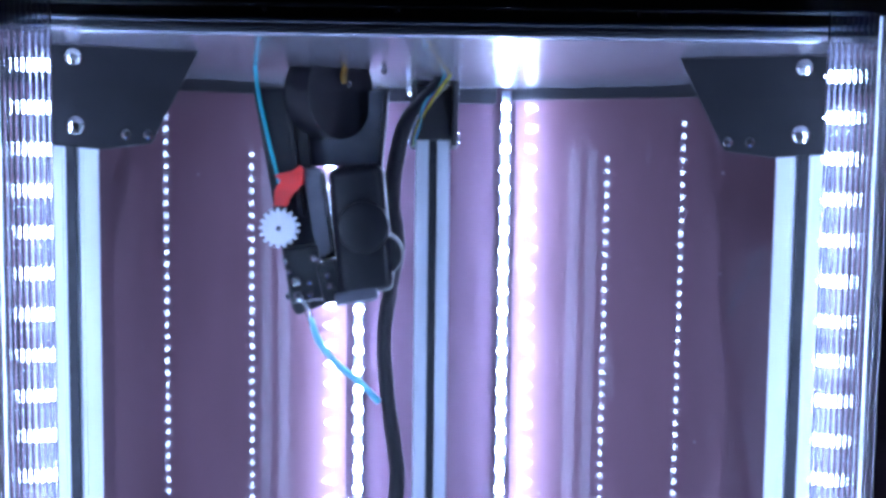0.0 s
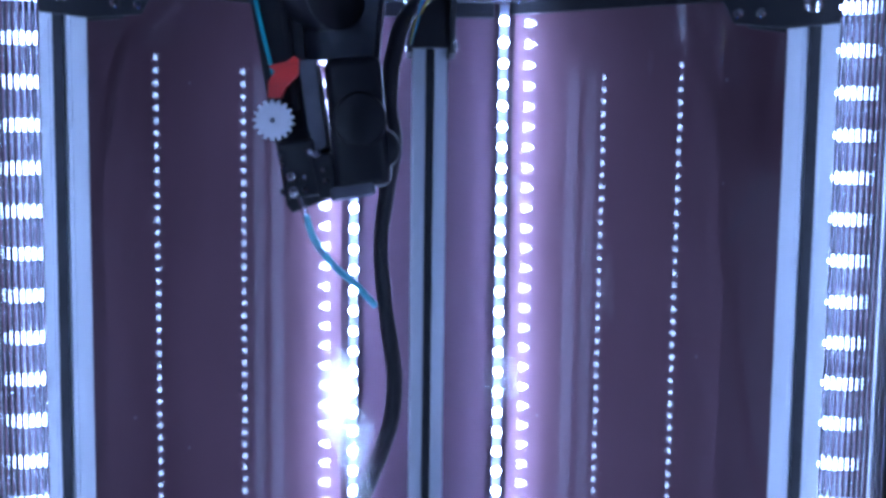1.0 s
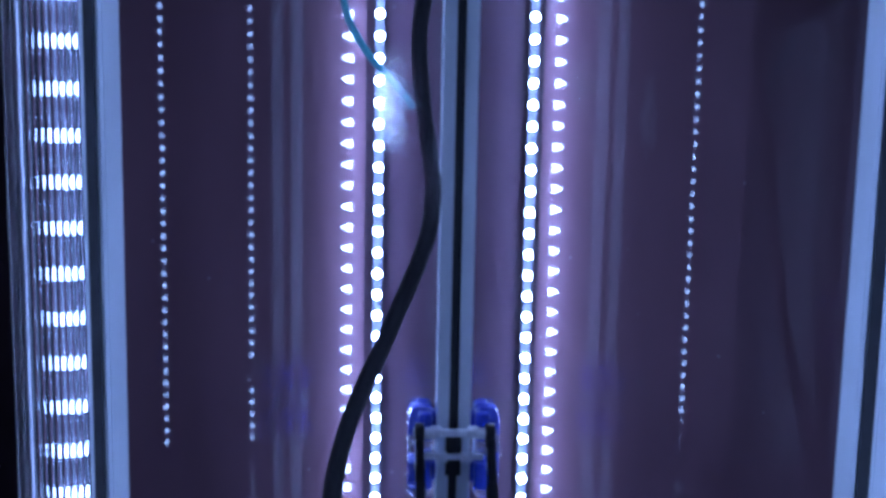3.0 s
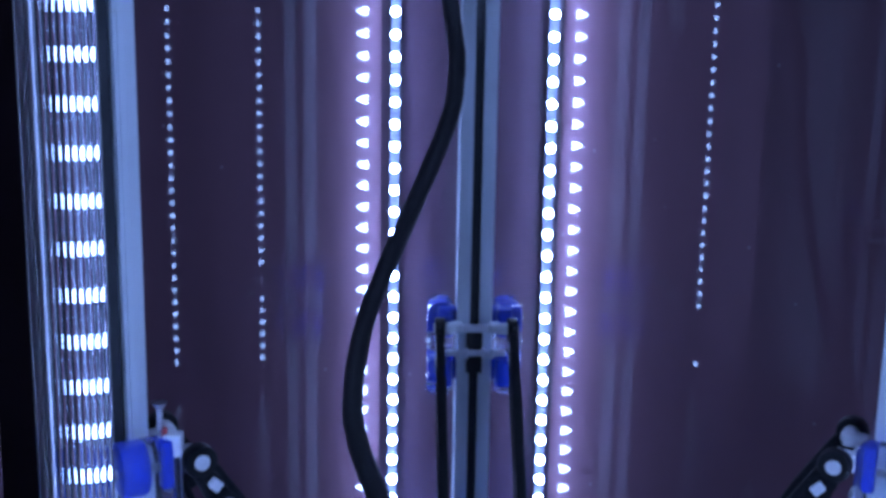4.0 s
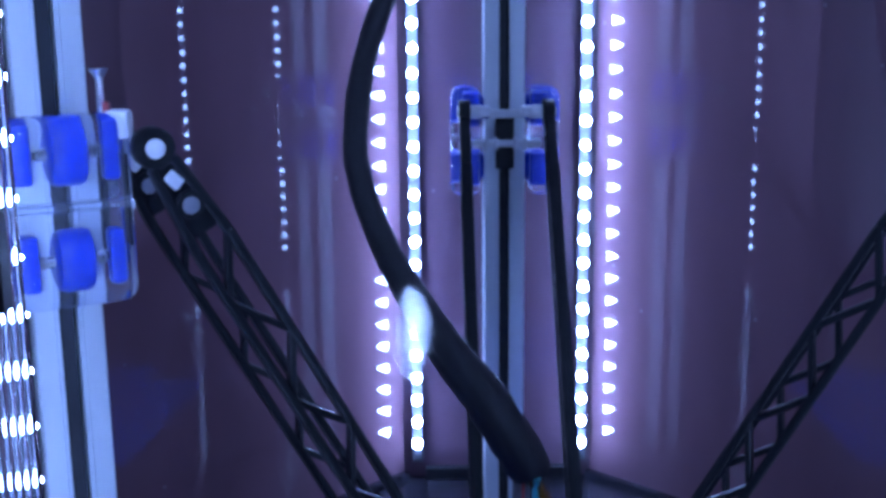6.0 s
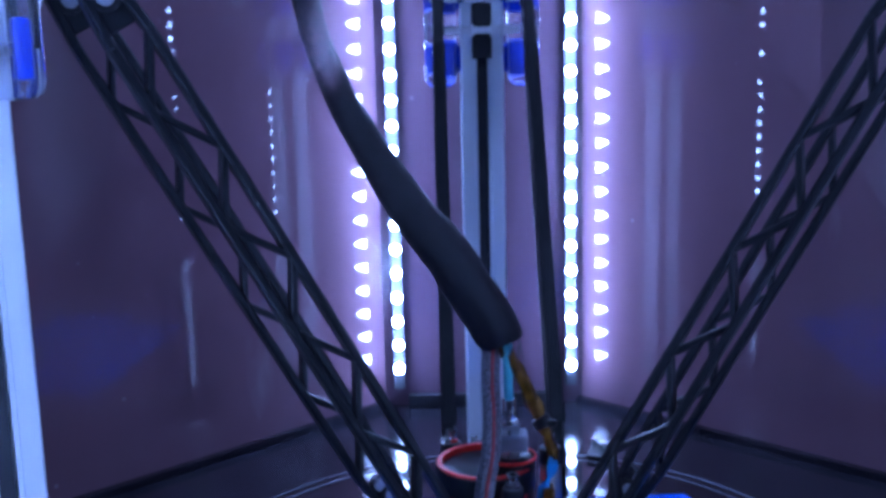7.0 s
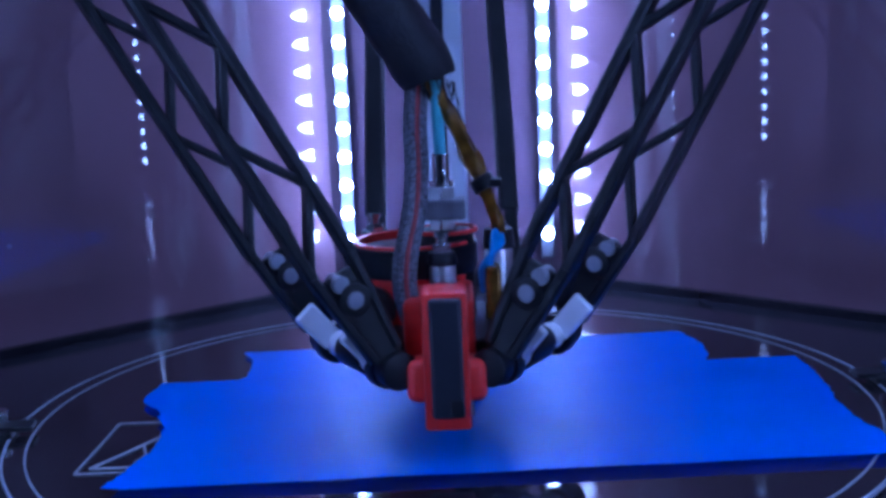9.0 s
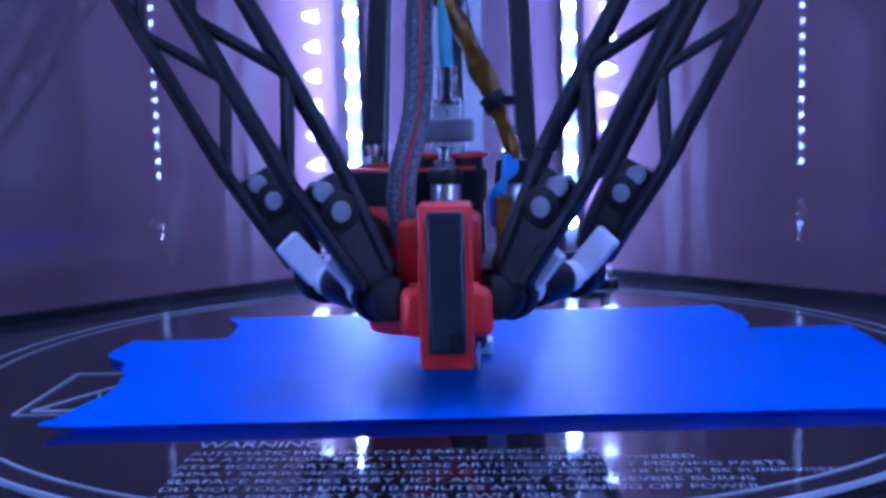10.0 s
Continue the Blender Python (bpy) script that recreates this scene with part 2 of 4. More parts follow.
# ---------------------------------------------------------------- printer shell
def bow(sign, offset, n=8, db=0.2520, turn=46.73, s_hi=0.1430, s_lo=-0.385):
    """Plan line of a flat side panel from the rear panel to the front corner, pushed outwards by offset."""
    a0 = radians(turn)
    ax = Vector((sign * math.cos(a0), math.sin(a0)))
    tx = Vector((-sign * math.sin(a0), math.cos(a0)))
    return [ax * (db + offset) + tx * (s_hi + (s_lo - s_hi) * k / n) for k in range(n + 1)]


def sheet(inner, outer, z0, z1):
    return prism([tuple(p) for p in inner] + [tuple(p) for p in outer[::-1]], "z", z0, z1)


CORNER_Y = 0.2815   # the rear panel's distance from the middle
for sign in (-1, 1):
    w = part("wall_panel", sheet(bow(sign, 0), bow(sign, 0.003), Z_DECK, Z_TOP), M_PANEL, None,
             "tall flat glossy dark smoked acrylic side panel", smooth=True, category="enclosure panel", kind="structure")
    part("trim", sheet(bow(sign, -0.006), bow(sign, -0.0006), Z_DECK, -0.0075), M_DECK, None,
         "black strip along the foot of the panel", category="trim", kind="structure")
    part("trim", sheet(bow(sign, -0.005), bow(sign, -0.0006), Z_TOP - 0.009, Z_TOP), M_BLACK, None,
         "black strip along the head of the panel", category="trim", kind="structure")
    end = bow(sign, 0)[-1]
    # Added closing wall, unseen, matt black so it mirrors none of the lamps.
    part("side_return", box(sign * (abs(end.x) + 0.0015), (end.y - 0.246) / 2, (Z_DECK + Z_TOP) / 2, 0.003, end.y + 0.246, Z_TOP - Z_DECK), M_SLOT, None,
         "unseen matt black return closing the front corner", category="enclosure panel", kind="structure")
    part("front_panel", box(sign * 0.3125, -0.2475, (Z_DECK + Z_TOP) / 2, 0.255, 0.003, Z_TOP - Z_DECK), M_PANEL, None,
         "dark acrylic front panel beside the door", category="enclosure panel", kind="structure")
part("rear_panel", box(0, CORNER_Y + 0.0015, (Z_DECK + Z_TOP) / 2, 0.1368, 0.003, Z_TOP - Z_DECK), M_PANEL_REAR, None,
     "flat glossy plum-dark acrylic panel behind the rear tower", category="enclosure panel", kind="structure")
part("trim", merge(box(0, CORNER_Y - 0.004, -0.0075, 0.105, 0.006, 0.009, 0.001), box(0, CORNER_Y - 0.004, Z_TOP - 0.006, 0.105, 0.006, 0.012, 0.001)), M_BLACK, None,
     "black rail at foot and head of the rear panel", category="trim", kind="structure")


def shell_plan(front, grow):
    """Outline of the whole enclosure with its straight front at -front, grown by grow."""
    right = [tuple(p) for p in bow(1, grow, 12)]
    left = [tuple(p) for p in bow(-1, grow, 12)]
    x = right[-1][0]
    return right + [(x, -front), (-x, -front)] + left[::-1]


base = thing("cabinet", "black laminate base cabinet of a delta printer", "cabinet", (0, 0, -0.13))
part("deck", prism(shell_plan(0.250, 0.006), "z", Z_DECK - 0.012, Z_DECK, 0.001), M_DECK, base, "black laminate deck")
part("body", prism(shell_plan(0.244, 0.002), "z", -0.13, Z_DECK - 0.012), M_BLACK, base)
part("foot_rail", prism(shell_plan(0.248, 0.004), "z", -0.128, -0.115), M_BLACK, base)

top = thing("canopy", "dark laminated top board with black front fascia", "canopy", (0, 0, Z_TOP))
part("board", prism(shell_plan(0.1995, 0.004), "z", Z_TOP, Z_TOP + 0.010), M_TOPPLATE, top, "smooth grey-violet laminated underside")
part("fascia", box(0, -0.203, Z_TOP + 0.031, 0.86, 0.005, 0.060, 0.001), M_BLACK, top, "black front fascia")
part("lip", box(0, -0.2065, Z_TOP + 0.0045, 0.335, 0.002, 0.0022, 0.0005), M_DARKGREY, top, "thin grey edge strip")
part("lip", box(0, -0.2065, Z_TOP + 0.0105, 0.335, 0.002, 0.0016, 0.0005), M_DARKGREY, top, "thin grey edge strip")
part("edge_band", box(0, -0.2015, Z_TOP + 0.0002, 0.30, 0.006, 0.0022, 0.0006), M_GLASSEDGE, top, "pale edge band")
part("cover", prism(shell_plan(0.196, 0.002), "z", Z_TOP + 0.060, Z_TOP + 0.070), M_BLACK, top)
for sx in (-0.075, -0.022, 0.075, 0.085):
    screw(top, (sx, -0.2056, Z_TOP + 0.0085), (0, -1, 0), 0.0012, 0.0012)


# ---------------------------------------------------------------- towers
def extrusion_outline():
    h, s, l = 0.0127, 0.0033, 0.0024
    q = [(s, h), (s, h - l), (0.0068, h - l), (0.0068, h - l - 0.0012), (0.0042, 0.0042)]
    side = [(-x, y) for x, y in q] + [(x, y) for x, y in q[::-1]]
    # a fine groove beside the slot
    out = []
    for k in range(4):
        c, d = round(math.cos(-k * math.pi / 2)), round(math.sin(-k * math.pi / 2))
        corner = [(-h, h - 0.0008), (-h + 0.0008, h)]
        groove = [(-0.0052, h), (-0.0050, h - 0.0005), (-0.0048, h)]
        groove2 = [(0.0048, h), (0.0050, h - 0.0005), (0.0052, h)]
        for x, y in corner + groove + side + groove2:
            out.append((x * c - y * d, x * d + y * c))
    return out


def tower():
    t = thing("tower", "silver slotted aluminium extrusion standing as printer tower", "tower", (0, RT, Z_DECK), "printer towers")
    part("extrusion", prism([(x, y + RT) for x, y in extrusion_outline()], "z", Z_DECK, Z_TOP), M_ALU, t)
    # Black strips add the slots' shade as geometry; the extrusion has no insert.
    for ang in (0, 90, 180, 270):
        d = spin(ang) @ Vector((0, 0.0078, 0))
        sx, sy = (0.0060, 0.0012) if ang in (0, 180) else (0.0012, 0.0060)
        part("slot_shade_strip", box(d.x, RT + d.y, (Z_DECK + Z_TOP) / 2, sx, sy, Z_TOP - Z_DECK - 0.004), M_SLOT, t, "black strip that stands for the shade in the slot")
    # Added out of view, keeps each rear strip from mirroring in the far panel.
    part("rear_light_block", box(0, RT + 0.0127 + (CORNER_Y - RT - 0.0127) / 2, (Z_DECK + Z_TOP) / 2, 0.018, CORNER_Y - RT - 0.0137, Z_TOP - Z_DECK - 0.004), M_BLACK, t, "black strip added behind the tower to block a lamp reflection")
    return t


def bracket():
    """The two black plates that hold a tower to the top board."""
    t = thing("tower_bracket", "black plate bracket bolted to a tower under the top board", "bracket", (0, RT, Z_TOP), "tower brackets")
    for s in (-1, 1):
        y0 = RT
        out = [(y0 + 0.0140, Z_TOP), (y0 - 0.0617, Z_TOP), (y0 - 0.0373, 0.6705), (y0 - 0.0135, 0.6675), (y0 + 0.0136, 0.6695)]
        x0, x1 = (0.0129, 0.0172) if s > 0 else (-0.0172, -0.0129)
        p = part("plate", prism(out, "x", x0, x1, 0.0006), M_BLACK, t)
        for yy, zz, r in ((0, 0.6788, 0.0046), (0.0005, 0.7110, 0.0042), (-0.035, 0.6750, 0.0026), (-0.0242, 0.6750, 0.0026)):
            screw(t, (s * 0.0172, y0 + yy, zz), (s, 0, 0), r, 0.0026)
    part("tie_block", box(0, RT - 0.030, 0.694, 0.0256, 0.012, 0.040, 0.001), M_BLACK, t)
    return t


tw, br = tower(), bracket()
for deg in (120, -120):
    copy_thing(tw, Matrix.Translation((-0.0010 if deg > 0 else -0.0030, 0, 0)) @ spin(deg) @ Matrix.Translation((0, RT, Z_DECK)))
    copy_thing(br, Matrix.Translation((-0.0010 if deg > 0 else -0.0030, 0, 0)) @ spin(deg) @ Matrix.Translation((0, RT, Z_TOP)))


# ---------------------------------------------------------------- light strips
LED_MESH = {}


def led_strip(x, y, turn, label, size=1.0, lip=0):
    """A strip of lamps on a white flex, which faces -y before the turn."""
    m = Matrix.Translation((x, y, 0)) @ spin(turn)
    t = thing("led_strip", label, "light strip", (x, y, 0), "light strips")
    bm = box(0, 0.0012, (0.012 + Z_TOP) / 2, 0.0072, 0.0006, Z_TOP - 0.016)
    bm.transform(m)
    part("flex", bm, M_FLEX, t, "violet-grey flexible strip")
    bm = box(0, 0.0027, (0.0 + Z_TOP) / 2, 0.0078, 0.0022, Z_TOP - 0.006, 0.0006)
    bm.transform(m)
    part("backing", bm, M_BACKING, t, "slim dark backing strip")
    # Added lip, out of view, cuts off the strip's single-bounce reflection.
    if lip:
        bm = box(-lip * 0.0062, -0.0045, (0.0 + Z_TOP) / 2, 0.0014, 0.0150, Z_TOP - 0.006, 0.0003)
        bm.transform(m)
        part("light_block_lip", bm, M_BLACK, t, "black lip added to block a reflection of the lamps")
    if "led" not in LED_MESH:
        # Drawn wider and longer than the lamp: bloom and mirrored dash put into shape.
        bm = merge(rod((0, 0, 0), (0, -0.0036, 0), 0.0034, 0.0031, 14), rod((0, -0.0036, 0), (0, -0.0085, 0), 0.0031, 0.0010, 14))
        me = bpy.data.meshes.new("led")
        bmesh.ops.recalc_face_normals(bm, faces=bm.faces)
        bm.to_mesh(me)
        bm.free()
        me.materials.append(M_LED)
        LED_MESH["led"] = me
        bm = box(0, 0.0004, 0, 0.0056, 0.0009, 0.0056, 0.0002, None, 1)
        me = bpy.data.meshes.new("led_case")
        bm.to_mesh(me)
        bm.free()
        me.materials.append(M_WHITEP)
        LED_MESH["case"] = me
    for k in range(42):
        z = 0.0183 + PITCH * k
        if z > Z_TOP - 0.012:
            break
        ob = new("led", LED_MESH["led"])
        ob.parent = t
        ob.matrix_basis = Matrix.Translation((0, 0, z)) @ spin(turn) @ Matrix.Diagonal((size, 1, size, 1))
        case = new("led_case", LED_MESH["case"])
        case.parent = ob
    return t


led_strip(-0.0583, 0.2705, 0, "bright white lamp strip on the rear panel beside the tower")
led_strip(0.0600, 0.2705, 0, "bright white lamp strip on the rear panel beside the tower")
for sign in (-1, 1):
    led_strip(sign * 0.1600 - (0.008 if sign < 0 else 0.0), -0.2075, -sign * 88, "bright white lamp strip behind ridged clear plastic at the front post", 0.75)
    # Two added strips a side, unseen, placed so the panels mirror their dots.
    led_strip(0.4140 if sign > 0 else -0.4205, -0.1742, 180, "bright white lamp strip added out of view for the dots mirrored in the panels", 1.0, -sign)
    led_strip(0.3060 if sign > 0 else -0.3250, -0.2129, 180, "bright white lamp strip added out of view for the dots mirrored in the panels", 1.0, -sign)


def ridged_cover(sign):
    """A clear plastic profile with upright ridges in front of a strip."""
    x0 = 0.1475 if sign > 0 else -0.1557
    out = []
    n = 9
    width = 0.0195
    for k in range(n * 8 + 1):
        u = k / (n * 8)
        ph = (u * n) % 1.0
        out.append((x0 + sign * u * width, -0.2205 - 0.0013 * math.sqrt(max(0.0, 1 - (2 * ph - 1) ** 2))))
    back = [(x0 + sign * width, -0.2188), (x0, -0.2188)]
    t = thing("ridged_cover", "clear ridged plastic cover strip over the front lamps", "cover strip", (x0, -0.22, Z_DECK), "front cover strips")
    c = part("cover", prism(out + back, "z", Z_DECK, Z_TOP + 0.0095), M_RIDGED, t, smooth=True)
    c.visible_shadow = False
    for dx, r in ((0.0212, 0.0011), (0.0240, 0.0013)):
        part("edge_bead", rod((x0 + sign * dx, -0.2195, Z_DECK), (x0 + sign * dx, -0.2195, Z_TOP + 0.008), r, None, 12), M_WHITEP, t, "pale edge bead", smooth=True)
    part("outer_flange", box(x0 + sign * 0.034, -0.2185, (Z_DECK + Z_TOP) / 2, 0.016, 0.003, Z_TOP - Z_DECK, 0.0005), M_BLACK, t, "dark outer flange")
    return t


for sign in (-1, 1):
    ridged_cover(sign)


def door_material():
    """Clear acrylic: a thin see-through sheet with faint gloss, dust specks and a few finely scratched patches."""
    m = bpy.data.materials.new("clear_scratched_acrylic")
    m.use_nodes = True
    nt = m.node_tree
    out = nt.nodes["Material Output"]
    nt.nodes.remove(nt.nodes["Principled BSDF"])
    tc = nt.nodes.new("ShaderNodeTexCoord")
    clear = nt.nodes.new("ShaderNodeBsdfTransparent")
    gloss = nt.nodes.new("ShaderNodeBsdfGlossy")
    gloss.inputs["Roughness"].default_value = 0.02
    sheen = nt.nodes.new("ShaderNodeMixShader")
    sheen.inputs[0].default_value = 0.02
    nt.links.new(clear.outputs[0], sheen.inputs[1])
    nt.links.new(gloss.outputs[0], sheen.inputs[2])
    total = None
    for at, size, amount in (((-0.0445, -0.226, 0.516), (0.0095, 1, 0.020), 0.55), ((-0.034, -0.226, 0.492), (0.010, 1, 0.020), 0.22),
                             ((-0.051, -0.226, 0.2500), (0.0065, 1, 0.0145), 0.42), ((-0.0375, -0.226, 0.200), (0.006, 1, 0.014), 0.05),
                             ((0.020, -0.226, 0.524), (0.008, 1, 0.012), 0.10), ((0.047, -0.226, 0.100), (0.012, 1, 0.016), 0.16)):
        mp = nt.nodes.new("ShaderNodeMapping")
        mp.vector_type = "TEXTURE"
        mp.inputs["Location"].default_value, mp.inputs["Scale"].default_value = at, size
        nt.links.new(tc.outputs["Object"], mp.inputs["Vector"])
        ball = nt.nodes.new("ShaderNodeTexGradient")
        ball.gradient_type = "SPHERICAL"
        nt.links.new(mp.outputs[0], ball.inputs["Vector"])
        hold = nt.nodes.new("ShaderNodeMath")
        hold.operation = "MULTIPLY"
        hold.inputs[1].default_value = amount
        nt.links.new(ball.outputs["Fac"], hold.inputs[0])
        if total is None:
            total = hold.outputs[0]
        else:
            add = nt.nodes.new("ShaderNodeMath")
            nt.links.new(total, add.inputs[0])
            nt.links.new(hold.outputs[0], add.inputs[1])
            total = add.outputs[0]
    grain = nt.nodes.new("ShaderNodeTexNoise")
    grain.inputs["Scale"].default_value, grain.inputs["Detail"].default_value = 700, 4
    nt.links.new(tc.outputs["Object"], grain.inputs["Vector"])
    cut = nt.nodes.new("ShaderNodeMapRange")
    cut.inputs["From Min"].default_value, cut.inputs["From Max"].default_value = 0.36, 0.60
    cut.inputs["To Min"].default_value, cut.inputs["To Max"].default_value = 0.25, 1.3
    nt.links.new(grain.outputs["Fac"], cut.inputs["Value"])
    scratch = nt.nodes.new("ShaderNodeMath")
    scratch.operation, scratch.use_clamp = "MULTIPLY", True
    nt.links.new(total, scratch.inputs[0])
    nt.links.new(cut.outputs[0], scratch.inputs[1])
    frost = nt.nodes.new("ShaderNodeBsdfRefraction")
    frost.inputs["Roughness"].default_value, frost.inputs["IOR"].default_value = 0.27, 1.35
    frosted = nt.nodes.new("ShaderNodeMixShader")
    nt.links.new(scratch.outputs[0], frosted.inputs[0])
    nt.links.new(sheen.outputs[0], frosted.inputs[1])
    nt.links.new(frost.outputs[0], frosted.inputs[2])
    nt.links.new(frosted.outputs[0], out.inputs["Surface"])
    return m


M_DOOR = door_material()
door = thing("front_door", "clear acrylic front door with dust and scuffed patches", "door")
pane = part("pane", box(0, -0.226, 0.347, 0.290, 0.0016, 0.690, 0.0003, None, 1), M_DOOR, door)
pane.visible_shadow = False
latch = thing("door_latch", "matt black latch block on the front cover strip", "latch", (-0.169, -0.2235, 0.258))
part("latch_body", box(-0.1711, -0.2265, 0.2715, 0.0275, 0.008, 0.0275, 0.0008), M_BLACK, latch)
part("latch_tab", box(-0.1736, -0.2262, 0.2865, 0.010, 0.005, 0.004, 0.0006), M_BLACK, latch)

# ---------------------------------------------------------------- heated bed
BX = 0.003
bed = thing("heated_bed", "round black glass print bed with white printed warnings", "print bed", (BX, 0, Z_DECK))


def disc(cx, cy, r, z0, z1, n=160, bevel=0.0008):
    bm = bmesh.new()
    bmesh.ops.create_cone(bm, cap_ends=True, segments=n, radius1=r, radius2=r, depth=z1 - z0)
    rim = [e for e in bm.edges if abs(e.verts[0].co.z - e.verts[1].co.z) < 1e-7]
    bmesh.ops.bevel(bm, geom=rim, offset=bevel, segments=2, affect="EDGES", profile=0.5)
    bmesh.ops.translate(bm, vec=(cx, cy, (z0 + z1) / 2), verts=bm.verts)
    return bm


part("heater_board", disc(BX, 0, 0.1590, Z_DECK + 0.002, -0.0042), M_BLACK, bed)
part("bed_foot", disc(BX, 0, 0.140, Z_DECK, Z_DECK + 0.002), M_BLACK, bed)
part("glass", disc(BX, 0, 0.1570, -0.0042, 0.0), M_BED, bed, "glossy black glass plate")
part("glass_rim", ring_band(BX, 0, 0.1562, 0.1571, -0.001, 0.0003), M_GLASSEDGE, bed, "pale ground rim of the glass")
part("printed_ring", ring_band(BX, 0, 0.1490, 0.1497, -0.001, 0.0004), M_PRINT, bed, "white printed ring")


def writing(body, x, y, width, height, parent, turn=0.0):
    cu = bpy.data.curves.new("printed_line", "FONT")
    cu.body = body
    cu.size = 1.0
    cu.extrude = 0.0
    tmp = new("tmp_line", cu)
    dg = bpy.context.evaluated_depsgraph_get()
    me = bpy.data.meshes.new_from_object(tmp.evaluated_get(dg))
    bpy.data.objects.remove(tmp)
    bm = bmesh.new()
    bm.from_mesh(me)
    xs = [v.co.x for v in bm.verts]
    ys = [v.co.y for v in bm.verts]
    bmesh.ops.translate(bm, vec=(-min(xs), -min(ys), 0), verts=bm.verts)
    bmesh.ops.scale(bm, vec=(width / (max(xs) - min(xs)), height / (max(ys) - min(ys)), 1), verts=bm.verts)
    bm.transform(Matrix.Translation((x, y, 0.0005)) @ spin(turn))
    part("printed_line", bm, M_PRINT, parent, 'white print "%s"' % body)


LINES = (("WARNING!", 0.0320, 0.0052), ("AUTOMATIC MACHINE CAN START UNEXPECTEDLY", 0.096, 0.0030),
         ("PAY ATTENTION, KEEP CLEAR WHEN MACHINE IS POWERED.", 0.118, 0.0030),
         ("KEEP BODY PARTS AND LOOSE ARTICLES CLEAR OF MOVING PARTS", 0.136, 0.0030),
         ("ADULT SUPERVISION REQUIRED, CHILDREN UNDER 18 MUST BE SUPERVISED", 0.147, 0.0030),
         ("SURFACE BECOMES VERY HOT AND MAY CAUSE SEVERE BURNS", 0.127, 0.0030),
         ("DO NOT TOUCH UNTIL 10 MINUTES AFTER TURNING OFF POWER", 0.127, 0.0030),
         ("USE THIS PRODUCT AT YOUR OWN RISK", 0.086, 0.0030))
ly = -0.0995
for body, wide, high in LINES:
    writing(body, -0.0575, ly, wide, high, bed, -1.0)
    ly -= 0.0062 if high > 0.004 else 0.0053


def stroke_loop(points, w, z=0.0006):
    bms = []
    for p, q in zip(points, points[1:] + points[:1]):
        bms.append(bar((*p, z - 0.0002), (*q, z - 0.0002), 0.0004, w, (0, 0, 1), 0))
    return merge(*bms)


part("symbol_frame", stroke_loop([(-0.1162, -0.0148), (-0.1162, -0.0655), (-0.0665, -0.0655), (-0.0665, -0.0148)], 0.0007), M_PRINT, bed, "white square outline of a hot-surface symbol")
part("symbol_triangle", stroke_loop([(-0.1125, -0.0612), (-0.0705, -0.0612), (-0.0915, -0.0210)], 0.0016), M_PRINT, bed, "white warning triangle outline")
for k in range(3):
    pts = [(-0.0995 + 0.007 * k + 0.0015 * math.sin(j * 1.1), -0.056 + 0.0042 * j, 0.0002, 0.0005) for j in range(5)]
    part("symbol_wave", tube(pts, 5, 6), M_PRINT, bed, "white wavy heat line")


# ---------------------------------------------------------------- masking tape on the glass
def tape(y0, y1, z, tilt, seed, left, right):
    """A strip of tape between y0 and y1; left and right say where its torn ends run, front to back."""
    rnd = random.Random(seed)
    n = 22
    def tear(knots):
        pts = []
        for k in range(n + 1):
            v = k / n
            f = v * (len(knots) - 1)
            i = min(int(f), len(knots) - 2)
            e = f - i
            x = knots[i] + (knots[i + 1] - knots[i]) * (e * e * (3 - 2 * e))
            pts.append((x + rnd.uniform(-0.0005, 0.0005), y0 + (y1 - y0) * v))
        return pts
    a, b = tear(left), tear(right)
    bm = bmesh.new()
    cols = 40
    grid = []
    for k in range(n + 1):
        row = []
        for j in range(cols + 1):
            u = j / cols
            x = a[k][0] + (b[k][0] - a[k][0]) * u
            y = a[k][1] + tilt * (u - 0.5)
            lift = 0.00018 * noise.noise((x * 35, y * 35, seed)) + (0.0016 * max(0, 0.02 - min(u, 1 - u)) / 0.02 * max(0, noise.noise((y * 90, seed, 3))))
            row.append(bm.verts.new((x, y, z + 0.00025 + lift)))
        grid.append(row)
    for k in range(n):
        for j in range(cols):
            bm.faces.new((grid[k][j], grid[k][j + 1], grid[k + 1][j + 1], grid[k + 1][j]))
    bmesh.ops.solidify(bm, geom=bm.faces[:], thickness=0.00025)
    return part("masking_tape", bm, M_TAPE, None, "torn strip of bright blue masking tape on the bed glass", smooth=True, category="masking tape", group="tape strips on the bed")


tape(0.0270, 0.0835, 0.0008, 0.010, 3, (-0.0900, -0.0800, -0.0810, -0.0875), (0.1030, 0.1075, 0.1080, 0.1010))
tape(-0.0290, 0.0350, 0.0014, 0.006, 5, (-0.0960, -0.1030, -0.1140, -0.1125), (0.1370, 0.1395, 0.1405, 0.1405))
tape(-0.0815, -0.0260, 0.0020, 0.008, 8, (-0.1015, -0.0985, -0.0950, -0.0965), (0.1360, 0.1400, 0.1370, 0.1360))

sliver = thing("calibration_chip", "pale teal plastic chip lying on the tape", "plastic chip", (0.008, -0.001, 0.0024))
part("chip", box(0.0085, -0.0010, 0.0046, 0.0125, 0.009, 0.0044, 0.0006), M_PALE, sliver)


